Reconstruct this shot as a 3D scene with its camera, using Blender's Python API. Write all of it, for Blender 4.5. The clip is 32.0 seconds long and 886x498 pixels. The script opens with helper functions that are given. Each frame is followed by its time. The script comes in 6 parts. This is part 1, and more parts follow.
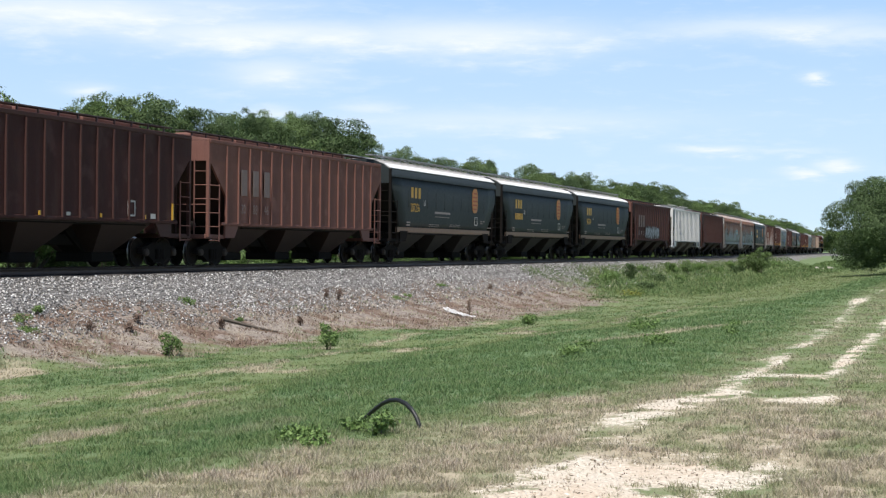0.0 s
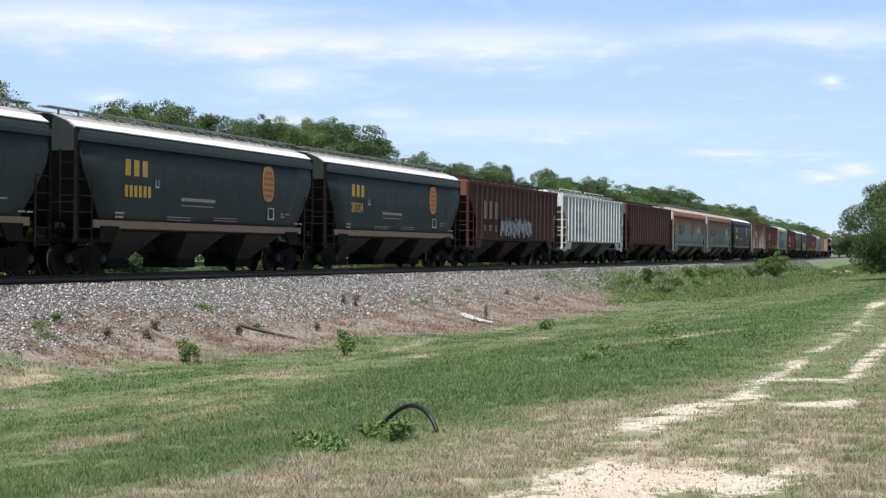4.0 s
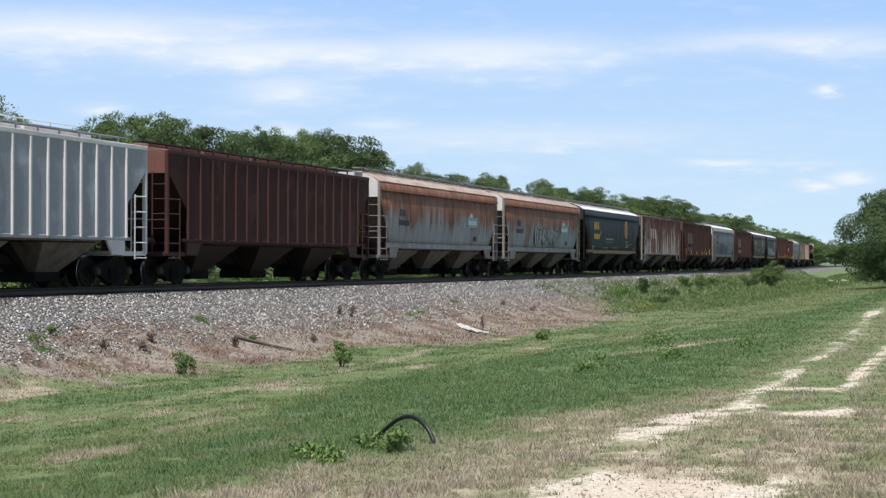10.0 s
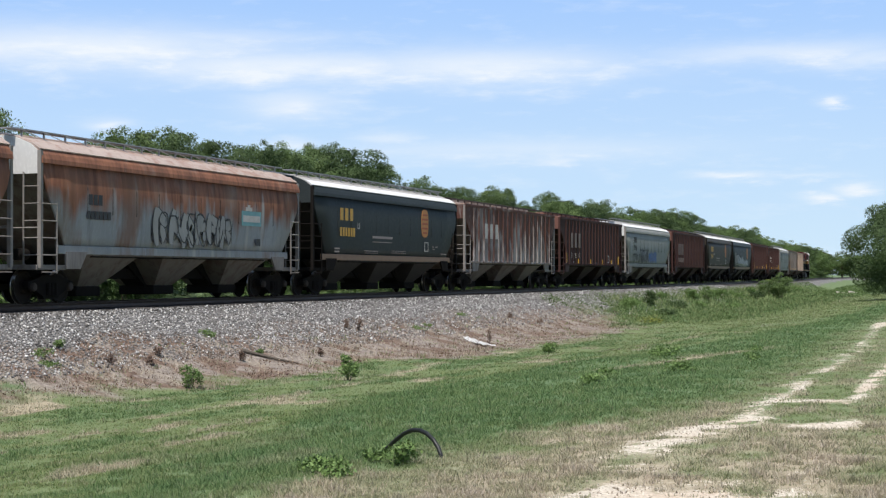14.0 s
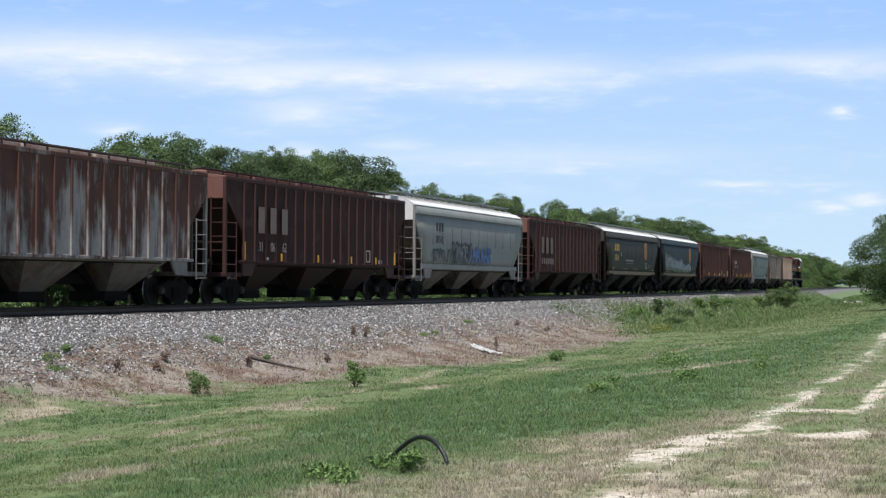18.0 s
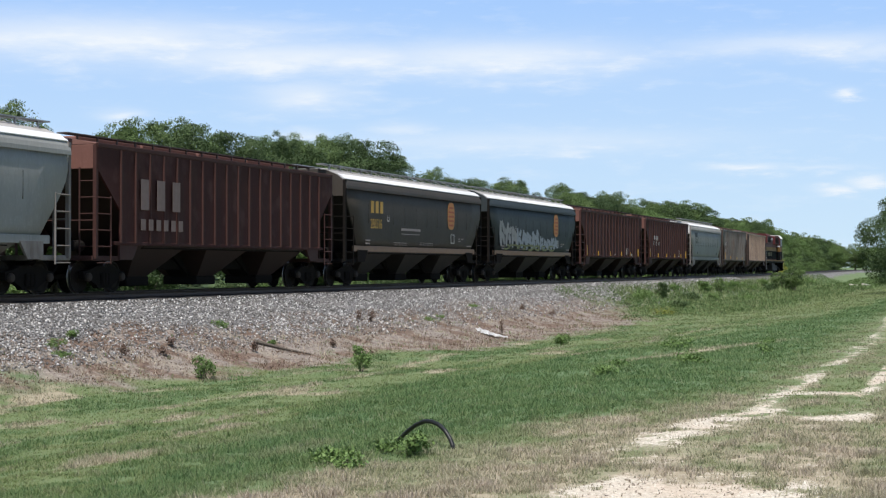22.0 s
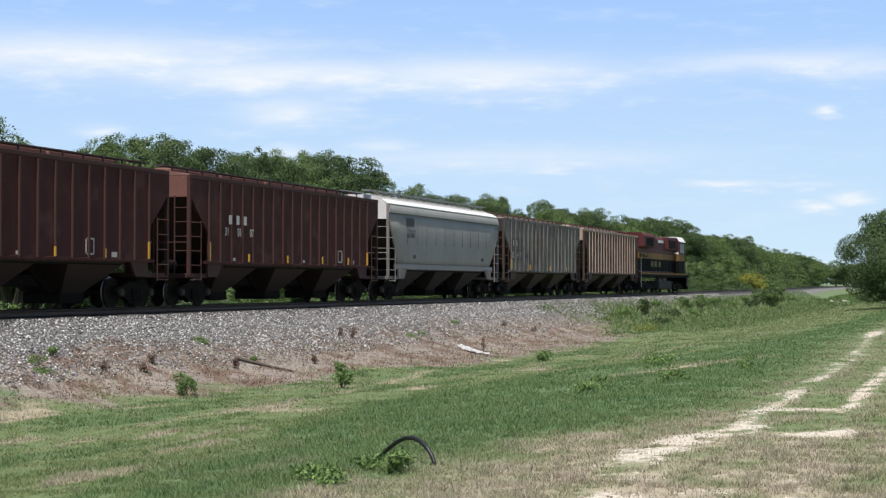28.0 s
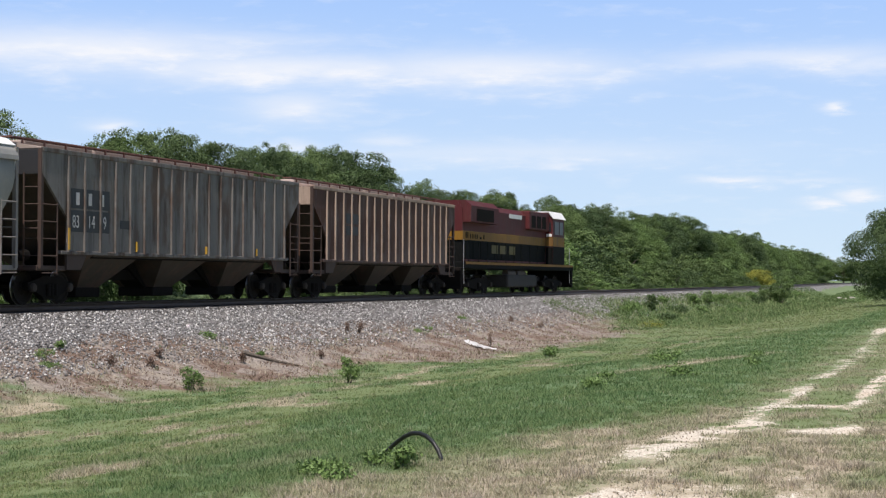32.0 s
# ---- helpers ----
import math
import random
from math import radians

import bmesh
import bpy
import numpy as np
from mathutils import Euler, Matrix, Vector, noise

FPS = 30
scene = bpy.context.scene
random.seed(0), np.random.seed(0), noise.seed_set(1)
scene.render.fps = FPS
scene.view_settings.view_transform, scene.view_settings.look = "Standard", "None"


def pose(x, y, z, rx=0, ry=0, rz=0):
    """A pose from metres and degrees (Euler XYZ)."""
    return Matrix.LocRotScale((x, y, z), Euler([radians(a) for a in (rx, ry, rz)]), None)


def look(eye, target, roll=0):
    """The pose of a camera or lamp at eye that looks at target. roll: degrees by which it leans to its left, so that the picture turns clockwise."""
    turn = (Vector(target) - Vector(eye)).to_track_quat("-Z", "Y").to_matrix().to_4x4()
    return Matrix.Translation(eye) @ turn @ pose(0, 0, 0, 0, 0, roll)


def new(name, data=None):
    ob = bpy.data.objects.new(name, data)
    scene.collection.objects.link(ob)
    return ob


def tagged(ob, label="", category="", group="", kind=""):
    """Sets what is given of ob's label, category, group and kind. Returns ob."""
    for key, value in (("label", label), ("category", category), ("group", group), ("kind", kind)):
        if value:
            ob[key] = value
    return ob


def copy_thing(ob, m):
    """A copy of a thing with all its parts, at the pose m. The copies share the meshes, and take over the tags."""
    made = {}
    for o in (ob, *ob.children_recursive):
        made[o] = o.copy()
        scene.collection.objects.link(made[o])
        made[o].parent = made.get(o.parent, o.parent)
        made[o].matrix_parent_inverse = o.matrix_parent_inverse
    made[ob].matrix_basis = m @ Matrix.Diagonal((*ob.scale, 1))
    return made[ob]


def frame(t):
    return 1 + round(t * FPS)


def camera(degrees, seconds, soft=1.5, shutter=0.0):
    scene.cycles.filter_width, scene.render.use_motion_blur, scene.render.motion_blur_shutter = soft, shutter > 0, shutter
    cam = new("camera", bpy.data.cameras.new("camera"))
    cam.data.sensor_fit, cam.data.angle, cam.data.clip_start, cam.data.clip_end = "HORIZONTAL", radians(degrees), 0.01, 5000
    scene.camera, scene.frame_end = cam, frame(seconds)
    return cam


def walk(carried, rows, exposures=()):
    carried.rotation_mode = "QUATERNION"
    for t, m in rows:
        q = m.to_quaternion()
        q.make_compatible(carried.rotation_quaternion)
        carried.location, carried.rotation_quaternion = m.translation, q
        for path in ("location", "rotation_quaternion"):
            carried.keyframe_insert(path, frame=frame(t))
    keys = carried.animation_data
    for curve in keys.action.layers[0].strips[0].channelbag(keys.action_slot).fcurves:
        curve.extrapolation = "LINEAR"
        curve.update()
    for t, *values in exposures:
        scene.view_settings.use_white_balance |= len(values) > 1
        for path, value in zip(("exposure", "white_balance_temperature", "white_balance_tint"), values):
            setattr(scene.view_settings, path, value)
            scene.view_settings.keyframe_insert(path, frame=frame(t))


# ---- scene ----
# Metres; z = 0 is the top of the rails. The track runs along +Y on the camera's left, the lens stands over the origin.
cam = camera(31.3, 32.0, soft=1.3)
EYE_Z = 0.73
CAM_ROWS = [(0, 89.915, -0.577, 18.275), (0.5, 89.917, -0.427, 18.340), (1, 89.942, -0.441, 18.426), (1.5, 89.945, -0.197, 18.510), (2, 89.943, -0.091, 18.615), (2.5, 89.969, -0.475, 18.751), (3, 90.026, -0.558, 18.820), (3.5, 90.053, -0.438, 18.840), (5.5, 90.318, -0.295, 18.902), (6, 90.364, -0.269, 18.889), (6.5, 90.409, -0.154, 18.875), (7, 90.445, -0.107, 18.883), (7.5, 90.472, 0.118, 18.888), (8, 90.485, 0.268, 18.819), (8.5, 90.504, 0.214, 18.796), (9, 90.475, -0.106, 18.795), (9.5, 90.494, -0.075, 18.798), (10, 90.494, -0.076, 18.735), (10.5, 90.491, -0.081, 18.704), (11, 90.539, -0.137, 18.739), (11.5, 90.609, -0.228, 18.796), (12, 90.680, -0.179, 18.802), (12.5, 90.758, -0.009, 18.819), (13, 90.821, -0.000, 18.867), (13.5, 90.885, -0.015, 18.952), (14, 90.975, 0.157, 18.977), (14.5, 91.057, 0.262, 19.001), (16.5, 91.195, 0.045, 19.167), (17, 91.204, 0.135, 19.171), (17.5, 91.217, -0.118, 19.208), (18, 91.235, -0.210, 19.239), (18.5, 91.224, -0.107, 19.239), (19, 91.227, -0.039, 19.232), (19.5, 91.225, -0.102, 19.232), (20, 91.200, -0.217, 19.268), (20.5, 91.126, -0.088, 19.306), (21, 91.069, -0.033, 19.335), (21.5, 90.975, -0.098, 19.390), (22, 90.664, 0.021, 19.425), (22.5, 90.256, -0.034, 19.459), (23, 90.134, -0.032, 19.522), (23.5, 90.087, 0.196, 19.538), (24, 90.112, 0.219, 19.556), (24.5, 90.225, 0.220, 19.534), (25, 90.652, 0.373, 19.159), (25.5, 90.800, 0.516, 18.983), (27.5, 91.188, 0.078, 18.852), (28, 91.257, -0.000, 18.764), (28.5, 91.263, 0.143, 18.667), (29, 91.263, -0.009, 18.658), (29.5, 91.257, -0.002, 18.642), (30, 91.222, 0.058, 18.639), (30.5, 91.193, 0.005, 18.644), (31, 91.163, -0.007, 18.734), (31.5, 91.135, -0.169, 18.864), (32, 91.090, -0.186, 19.020)]
# the film's own exposure and white balance drift: seconds, stops, kelvin, tint
BALANCE = [(0.0, 0.10, 6500, 10), (3.0, 0.08, 6500, 10), (10.0, 0.0, 6480, 10), (14.0, 0.0, 6450, 10), (19.0, -0.03, 6300, 10), (22.0, -0.02, 6400, 10), (25.0, 0.06, 6580, 10), (29.0, 0.0, 6500, 10), (32.0, 0.0, 6620, 14)]
walk(cam, [(t, pose(0, 0, EYE_Z, a, b, c)) for t, a, b, c in CAM_ROWS], BALANCE)

# ---- world, sun, exposure ----
SUN_EL, SUN_AZ = 64.0, 174.0   # degrees; azimuth clockwise from +Y
SKY = 0.10
scene.view_settings.exposure = 0.0


# clouds: degrees left of +Y, degrees up, half width, half height, density
CLOUDS = [(31.3, 8.0, 6.8, 0.80, 1.0), (24.5, 7.45, 6.5, 0.62, 1.0), (17.6, 7.5, 5.2, 0.66, 0.95), (28.0, 8.5, 5.5, 0.35, 0.55), (6.6, 7.8, 4.6, 0.42, 0.7), (3.6, 7.5, 2.4, 0.40, 0.7),
          (24.3, 6.15, 1.8, 0.55, 0.75), (16.5, 4.5, 6.6, 0.45, 0.5), (8.6, 3.52, 1.15, 0.17, 0.95), (6.2, 3.52, 1.5, 0.12, 0.4), (5.5, 2.75, 0.6, 0.16, 0.95), (4.3, 2.98, 0.75, 0.22, 1.0),
          (5.2, 6.12, 0.42, 0.16, 0.95), (31.0, 5.4, 0.75, 0.22, 0.8), (24.5, 4.75, 1.0, 0.22, 0.6), (21.0, 4.95, 1.2, 0.26, 0.6), (14.8, 4.15, 1.1, 0.2, 0.6)]


def build_world():
    w = bpy.data.worlds.new("sky")
    scene.world = w
    w.use_nodes = True
    nt = w.node_tree
    nt.nodes.clear()

    def put(socket, value):
        if isinstance(value, bpy.types.NodeSocket):
            nt.links.new(value, socket)
        else:
            socket.default_value = value

    def calc(op, a, b=0.0, c=0.0):
        m = nt.nodes.new("ShaderNodeMath")
        m.operation = op
        for socket, value in zip(m.inputs, (a, b, c)):
            put(socket, value)
        return m.outputs[0]

    def mix(f, a, b):
        m = nt.nodes.new("ShaderNodeMix")
        m.data_type = "RGBA"
        put(m.inputs[0], f)
        put(m.inputs[6], a)
        put(m.inputs[7], b)
        return m.outputs[2]

    out = nt.nodes.new("ShaderNodeOutputWorld")
    bg = nt.nodes.new("ShaderNodeBackground")
    sky = nt.nodes.new("ShaderNodeTexSky")
    sky.sky_type, sky.sun_disc = "NISHITA", False
    sky.sun_elevation, sky.sun_rotation = radians(SUN_EL), radians(SUN_AZ)
    sky.air_density, sky.dust_density, sky.ozone_density = 1.0, 0.4, 3.0
    tc = nt.nodes.new("ShaderNodeTexCoord")
    xyz = nt.nodes.new("ShaderNodeSeparateXYZ")
    nt.links.new(tc.outputs["Generated"], xyz.inputs[0])
    x, y, z = xyz.outputs
    left = calc("MULTIPLY", calc("ARCTAN2", calc("MULTIPLY", x, -1.0), y), 57.2958)
    up = calc("MULTIPLY", calc("ARCSINE", z), 57.2958)
    # haze brightens the air towards the horizon
    haze = nt.nodes.new("ShaderNodeValToRGB")
    for e, (pos, col) in zip((haze.color_ramp.elements[0], haze.color_ramp.elements[1], haze.color_ramp.elements.new(0.2), haze.color_ramp.elements.new(0.45)),
                             ((0.0, (6.5, 8.3, 9.6)), (1.0, (1.9, 3.4, 7.0)), (0.20, (5.4, 7.4, 9.8)), (0.45, (3.9, 6.1, 9.9)))):
        e.position, e.color = pos, (*col, 1)
    put(haze.inputs[0], calc("DIVIDE", up, 22.0))
    base = mix(calc("MULTIPLY", calc("SUBTRACT", 26.0, up), 0.1), sky.outputs[0], haze.outputs[0])
    base.node.clamp_factor = True
    # warp for ragged cloud edges
    vec = nt.nodes.new("ShaderNodeCombineXYZ")
    put(vec.inputs[0], calc("MULTIPLY", left, 0.55))
    put(vec.inputs[1], calc("MULTIPLY", up, 2.4))
    rag = nt.nodes.new("ShaderNodeTexNoise")
    rag.inputs["Scale"].default_value, rag.inputs["Detail"].default_value, rag.inputs["Roughness"].default_value = 0.8, 7, 0.6
    nt.links.new(vec.outputs[0], rag.inputs["Vector"])
    n = calc("SUBTRACT", rag.outputs["Fac"], 0.5)
    left_w = calc("ADD", left, calc("MULTIPLY", n, 2.2))
    up_w = calc("ADD", up, calc("MULTIPLY", n, 0.9))
    total = None
    for az, el, ra, re, d in CLOUDS:
        u = calc("DIVIDE", calc("SUBTRACT", left_w, az), ra)
        v = calc("DIVIDE", calc("SUBTRACT", up_w, el), re)
        g = calc("MULTIPLY", calc("EXPONENT", calc("MULTIPLY", calc("ADD", calc("MULTIPLY", u, u), calc("MULTIPLY", v, v)), -1.0)), d)
        total = g if total is None else calc("MAXIMUM", total, g)
    veil = calc("MULTIPLY", calc("MAXIMUM", calc("SUBTRACT", rag.outputs["Fac"], 0.52), 0.0), 0.9)
    total = calc("ADD", total, veil)
    total = calc("MINIMUM", calc("MULTIPLY", total, calc("ADD", 0.85, calc("MULTIPLY", n, 0.9))), 0.95)
    put(bg.inputs["Color"], mix(total, base, (8.9, 9.4, 9.9, 1)))
    bg.inputs["Strength"].default_value = SKY
    nt.links.new(bg.outputs[0], out.inputs[0])


build_world()
sun = new("sun", bpy.data.lights.new("sun", "SUN"))
sun.data.energy, sun.data.angle, sun.data.color = 5.6, radians(0.53), (1.0, 0.95, 0.88)
e, a = radians(SUN_EL), radians(SUN_AZ)
SUN_DIR = Vector((math.sin(a) * math.cos(e), math.cos(a) * math.cos(e), math.sin(e)))
sun.matrix_world = look(SUN_DIR * 200, (0, 0, 0))

# ---- mesh and material helpers ----
TRACK_P = 25.4          # distance of the track's centre line from the camera's line
BEND_AT, BEND_2, BEND_3 = 110.0, 2.79495e-4, -4.86274e-7


def bend(s):
    """Sideways shift of the track to its left, and its slope, at the distance s along it."""
    u = min(max(s - BEND_AT, 0.0), 330.0)
    x = BEND_2 * u * u + BEND_3 * u ** 3
    k = 2 * BEND_2 * u + 3 * BEND_3 * u * u
    return x + k * max(s - BEND_AT - 330.0, 0.0), k


def at_track(s, p=TRACK_P):
    """World x of the line that lies p metres beside the camera's line, along the bending track."""
    w = min(max((p - 8.0) / 10.0, 0.0), 1.0)
    return -(p + w * bend(s)[0])


def part(name, bm, material, parent, label=""):
    """Links a bmesh (or a mesh) as one object under a thing or part."""
    if isinstance(bm, bmesh.types.BMesh):
        me = bpy.data.meshes.new(name)
        bm.to_mesh(me)
        bm.free()
    else:
        me = bm
    if material is not None and not me.materials:
        me.materials.append(material)
    ob = new(name, me)
    ob.parent = parent
    if label:
        ob["label"] = label
    return ob


def empty(name, label, category, group="", m=None):
    ob = new(name)
    ob.empty_display_size = 0.3
    if m is not None:
        ob.matrix_world = m
    return tagged(ob, label, category, group)


def box(bm, x0, x1, y0, y1, z0, z1):
    v = [bm.verts.new((x, y, z)) for x in (x0, x1) for y in (y0, y1) for z in (z0, z1)]
    for f in ((0, 1, 3, 2), (4, 6, 7, 5), (0, 4, 5, 1), (2, 3, 7, 6), (0, 2, 6, 4), (1, 5, 7, 3)):
        bm.faces.new([v[i] for i in f])
    return v


def boxes(*rows):
    bm = bmesh.new()
    for r in rows:
        box(bm, *r)
    return bm


def soft_box(x0, x1, y0, y1, z0, z1, r=0.02, seg=2):
    bm = boxes((x0, x1, y0, y1, z0, z1))
    bmesh.ops.bevel(bm, geom=bm.edges[:], offset=r, segments=seg, affect="EDGES", profile=0.5)
    return bm


def tube(bm, path, radius, sides=8, caps=True):
    """A round bar through the points of path."""
    rings = []
    pts = [Vector(p) for p in path]
    for i, p in enumerate(pts):
        d = (pts[min(i + 1, len(pts) - 1)] - pts[max(i - 1, 0)]).normalized()
        u = d.cross(Vector((0, 0, 1)) if abs(d.z) < 0.9 else Vector((1, 0, 0))).normalized()
        w = d.cross(u)
        r = radius[i] if isinstance(radius, (list, tuple)) else radius
        rings.append([bm.verts.new(p + r * (math.cos(2 * math.pi * k / sides) * u + math.sin(2 * math.pi * k / sides) * w)) for k in range(sides)])
    for a, b in zip(rings, rings[1:]):
        for k in range(sides):
            bm.faces.new((a[k], a[(k + 1) % sides], b[(k + 1) % sides], b[k]))
    if caps:
        bm.faces.new(rings[0][::-1])
        bm.faces.new(rings[-1])
    return bm


def prism(bm, outline, axis, lo, hi):
    """Extrudes a closed outline of (u, v) pairs along an axis: 'x': (y, z), 'y': (x, z), 'z': (x, y)."""
    def place(u, v, w):
        return {"x": (w, u, v), "y": (u, w, v), "z": (u, v, w)}[axis]
    a = [bm.verts.new(place(u, v, lo)) for u, v in outline]
    b = [bm.verts.new(place(u, v, hi)) for u, v in outline]
    n = len(outline)
    bm.faces.new(a)
    bm.faces.new(b[::-1])
    for i in range(n):
        bm.faces.new((a[i], b[i], b[(i + 1) % n], a[(i + 1) % n]))
    bmesh.ops.recalc_face_normals(bm, faces=bm.faces[:])
    return bm


def lathe(bm, profile, centre, axis="x", steps=20):
    """Turns a profile of (along, radius) pairs about an axis through centre."""
    rings = []
    for w, r in profile:
        ring = []
        for k in range(steps):
            c, s = r * math.cos(2 * math.pi * k / steps), r * math.sin(2 * math.pi * k / steps)
            d = {"x": (w, c, s), "y": (c, w, s), "z": (c, s, w)}[axis]
            ring.append(bm.verts.new(Vector(centre) + Vector(d)))
        rings.append(ring)
    for a, b in zip(rings, rings[1:]):
        for k in range(steps):
            bm.faces.new((a[k], a[(k + 1) % steps], b[(k + 1) % steps], b[k]))
    bm.faces.new(rings[0][::-1])
    bm.faces.new(rings[-1])
    bmesh.ops.recalc_face_normals(bm, faces=bm.faces[:])
    return bm


def mesh_of(name, verts, faces, material=None, smooth=False):
    """A mesh from arrays: verts (n, 3), faces (m, k)."""
    verts, faces = np.asarray(verts, np.float32), np.asarray(faces, np.int32)
    k = faces.shape[1]
    me = bpy.data.meshes.new(name)
    me.vertices.add(len(verts))
    me.vertices.foreach_set("co", verts.ravel())
    me.loops.add(faces.size)
    me.loops.foreach_set("vertex_index", faces.ravel())
    me.polygons.add(len(faces))
    me.polygons.foreach_set("loop_start", np.arange(0, faces.size, k, dtype=np.int32))
    me.polygons.foreach_set("loop_total", np.full(len(faces), k, np.int32))
    if smooth:
        me.polygons.foreach_set("use_smooth", np.ones(len(faces), bool))
    me.update(calc_edges=True)
    if material is not None:
        me.materials.append(material)
    return me


def colour_layer(me, name, rgb):
    """Per-vertex weights that tell a material what grows where and, on the track bed, where shade is painted."""
    lay = me.color_attributes.new(name, "FLOAT_COLOR", "POINT")
    lay.data.foreach_set("color", np.concatenate([rgb, np.ones((len(rgb), 1))], axis=1).astype(np.float32).ravel())


class Nodes:
    """A short hand for node trees."""

    def __init__(self, name, roughness=0.6, metallic=0.0):
        self.mat = bpy.data.materials.new(name)
        self.mat.use_nodes = True
        self.nt = self.mat.node_tree
        self.bsdf = self.nt.nodes["Principled BSDF"]
        self.bsdf.inputs["Roughness"].default_value = roughness
        self.bsdf.inputs["Metallic"].default_value = metallic
        self.tc = self.nt.nodes.new("ShaderNodeTexCoord")

    def put(self, socket, value):
        if isinstance(value, bpy.types.NodeSocket):
            self.nt.links.new(value, socket)
        elif isinstance(value, (tuple, list)) and len(value) == 3 and socket.type == "RGBA":
            socket.default_value = (*value, 1)
        else:
            socket.default_value = value

    def coords(self, scale=(1, 1, 1), source="Object"):
        m = self.nt.nodes.new("ShaderNodeMapping")
        m.inputs["Scale"].default_value = scale
        self.nt.links.new(self.tc.outputs[source], m.inputs[0])
        return m.outputs[0]

    def noise(self, scale, detail=4, stretch=(1, 1, 1), rough=0.55, source="Object", offset=None):
        n = self.nt.nodes.new("ShaderNodeTexNoise")
        n.inputs["Scale"].default_value = scale
        n.inputs["Detail"].default_value = detail
        n.inputs["Roughness"].default_value = rough
        self.nt.links.new(self.coords(stretch, source), n.inputs["Vector"])
        if offset is not None:
            n.noise_dimensions = "4D"
            self.put(n.inputs["W"], offset)
        return n.outputs["Fac"]

    def ramp(self, fac, *stops):
        r = self.nt.nodes.new("ShaderNodeValToRGB")
        while len(r.color_ramp.elements) < len(stops):
            r.color_ramp.elements.new(0.5)
        for e, (pos, col) in zip(r.color_ramp.elements, stops):
            e.position = pos
            e.color = (*col, 1) if isinstance(col, (tuple, list)) else (col, col, col, 1)
        self.put(r.inputs[0], fac)
        return r.outputs[0]

    def mix(self, fac, a, b, mode="MIX"):
        m = self.nt.nodes.new("ShaderNodeMix")
        m.data_type, m.blend_type = "RGBA", mode
        self.put(m.inputs[0], fac)
        self.put(m.inputs[6], a)
        self.put(m.inputs[7], b)
        return m.outputs[2]

    def math(self, op, a, b=0.0):
        m = self.nt.nodes.new("ShaderNodeMath")
        m.operation = op
        self.put(m.inputs[0], a)
        self.put(m.inputs[1], b)
        return m.outputs[0]

    def axis(self, i, source="Object"):
        s = self.nt.nodes.new("ShaderNodeSeparateXYZ")
        self.nt.links.new(self.tc.outputs[source], s.inputs[0])
        return s.outputs[i]

    def attribute(self, name):
        n = self.nt.nodes.new("ShaderNodeAttribute")
        n.attribute_name = name
        s = self.nt.nodes.new("ShaderNodeSeparateColor")
        self.nt.links.new(n.outputs["Color"], s.inputs[0])
        return s.outputs

    def island(self):
        return self.nt.nodes.new("ShaderNodeNewGeometry").outputs["Random Per Island"]

    def object_random(self):
        return self.nt.nodes.new("ShaderNodeObjectInfo").outputs["Random"]

    def bump(self, height, strength=0.3, distance=0.02):
        b = self.nt.nodes.new("ShaderNodeBump")
        b.inputs["Strength"].default_value = strength
        b.inputs["Distance"].default_value = distance
        self.put(b.inputs["Height"], height)
        self.nt.links.new(b.outputs[0], self.bsdf.inputs["Normal"])

    def done(self, colour, roughness=None):
        self.put(self.bsdf.inputs["Base Color"], colour)
        if roughness is not None:
            self.put(self.bsdf.inputs["Roughness"], roughness)
        return self.mat


def plain(name, base, rough=0.7, metal=0.0, vary=0.5):
    k = Nodes(name, rough, metal)
    n = k.noise(5.0, 5)
    return k.done(k.mix(n, tuple(x * (1 - vary * 0.5) for x in base), tuple(min(1, x * (1 + vary * 0.5)) for x in base)))


# ---- ground ----
PROFILE = [(-400, -1.2), (-20, -1.25), (0, -1.35), (2.2, -1.40), (3.6, -1.40), (6.3, -1.46), (10.5, -1.70), (13, -1.98), (16, -2.06),
           (18.8, -2.02), (20, -1.78), (21.5, -1.25), (23.3, -0.52), (24, -0.45), (26.8, -0.45), (27.6, -0.55), (30.5, -1.5), (33, -1.45), (38, -0.75), (45, -0.1), (60, 0.2), (5000, 0.2)]


def ground_z(s, p):
    z = GROUND_P[int((p + 30) * 20)] if -30 < p < 69 else float(np.interp(p, [a for a, _ in PROFILE], [b for _, b in PROFILE]))
    calm = 0.25 if 22.8 < p < 28 else 1.0
    z += calm * 0.10 * noise.noise((s * 0.22, p * 0.30, 3.1)) + calm * 0.035 * noise.noise((s * 1.1, p * 1.3, 7.7))
    return z


def smooth(a, b, x):
    u = min(max((x - a) / (b - a), 0.0), 1.0)
    return u * u * (3 - 2 * u)


# edges of the ground's zones, as distance from the camera's line along the track
S_DEAD = (29, 31, 33, 35, 38, 41, 44, 47.5, 48.6, 50.5, 57, 66, 77, 90)
P_DEAD = (20.0, 19.0, 19.5, 18.7, 18.9, 17.6, 18.4, 19.2, 17.8, 16.6, 16.8, 16.9, 17.2, 18.5)


def along(xs, ys):
    """A function of the distance along the track, read from a table with quarter-metre steps."""
    table = np.interp(np.arange(0, 130, 0.25), xs, ys).tolist()
    return lambda s: table[min(max(int(s * 4), 0), 519)]


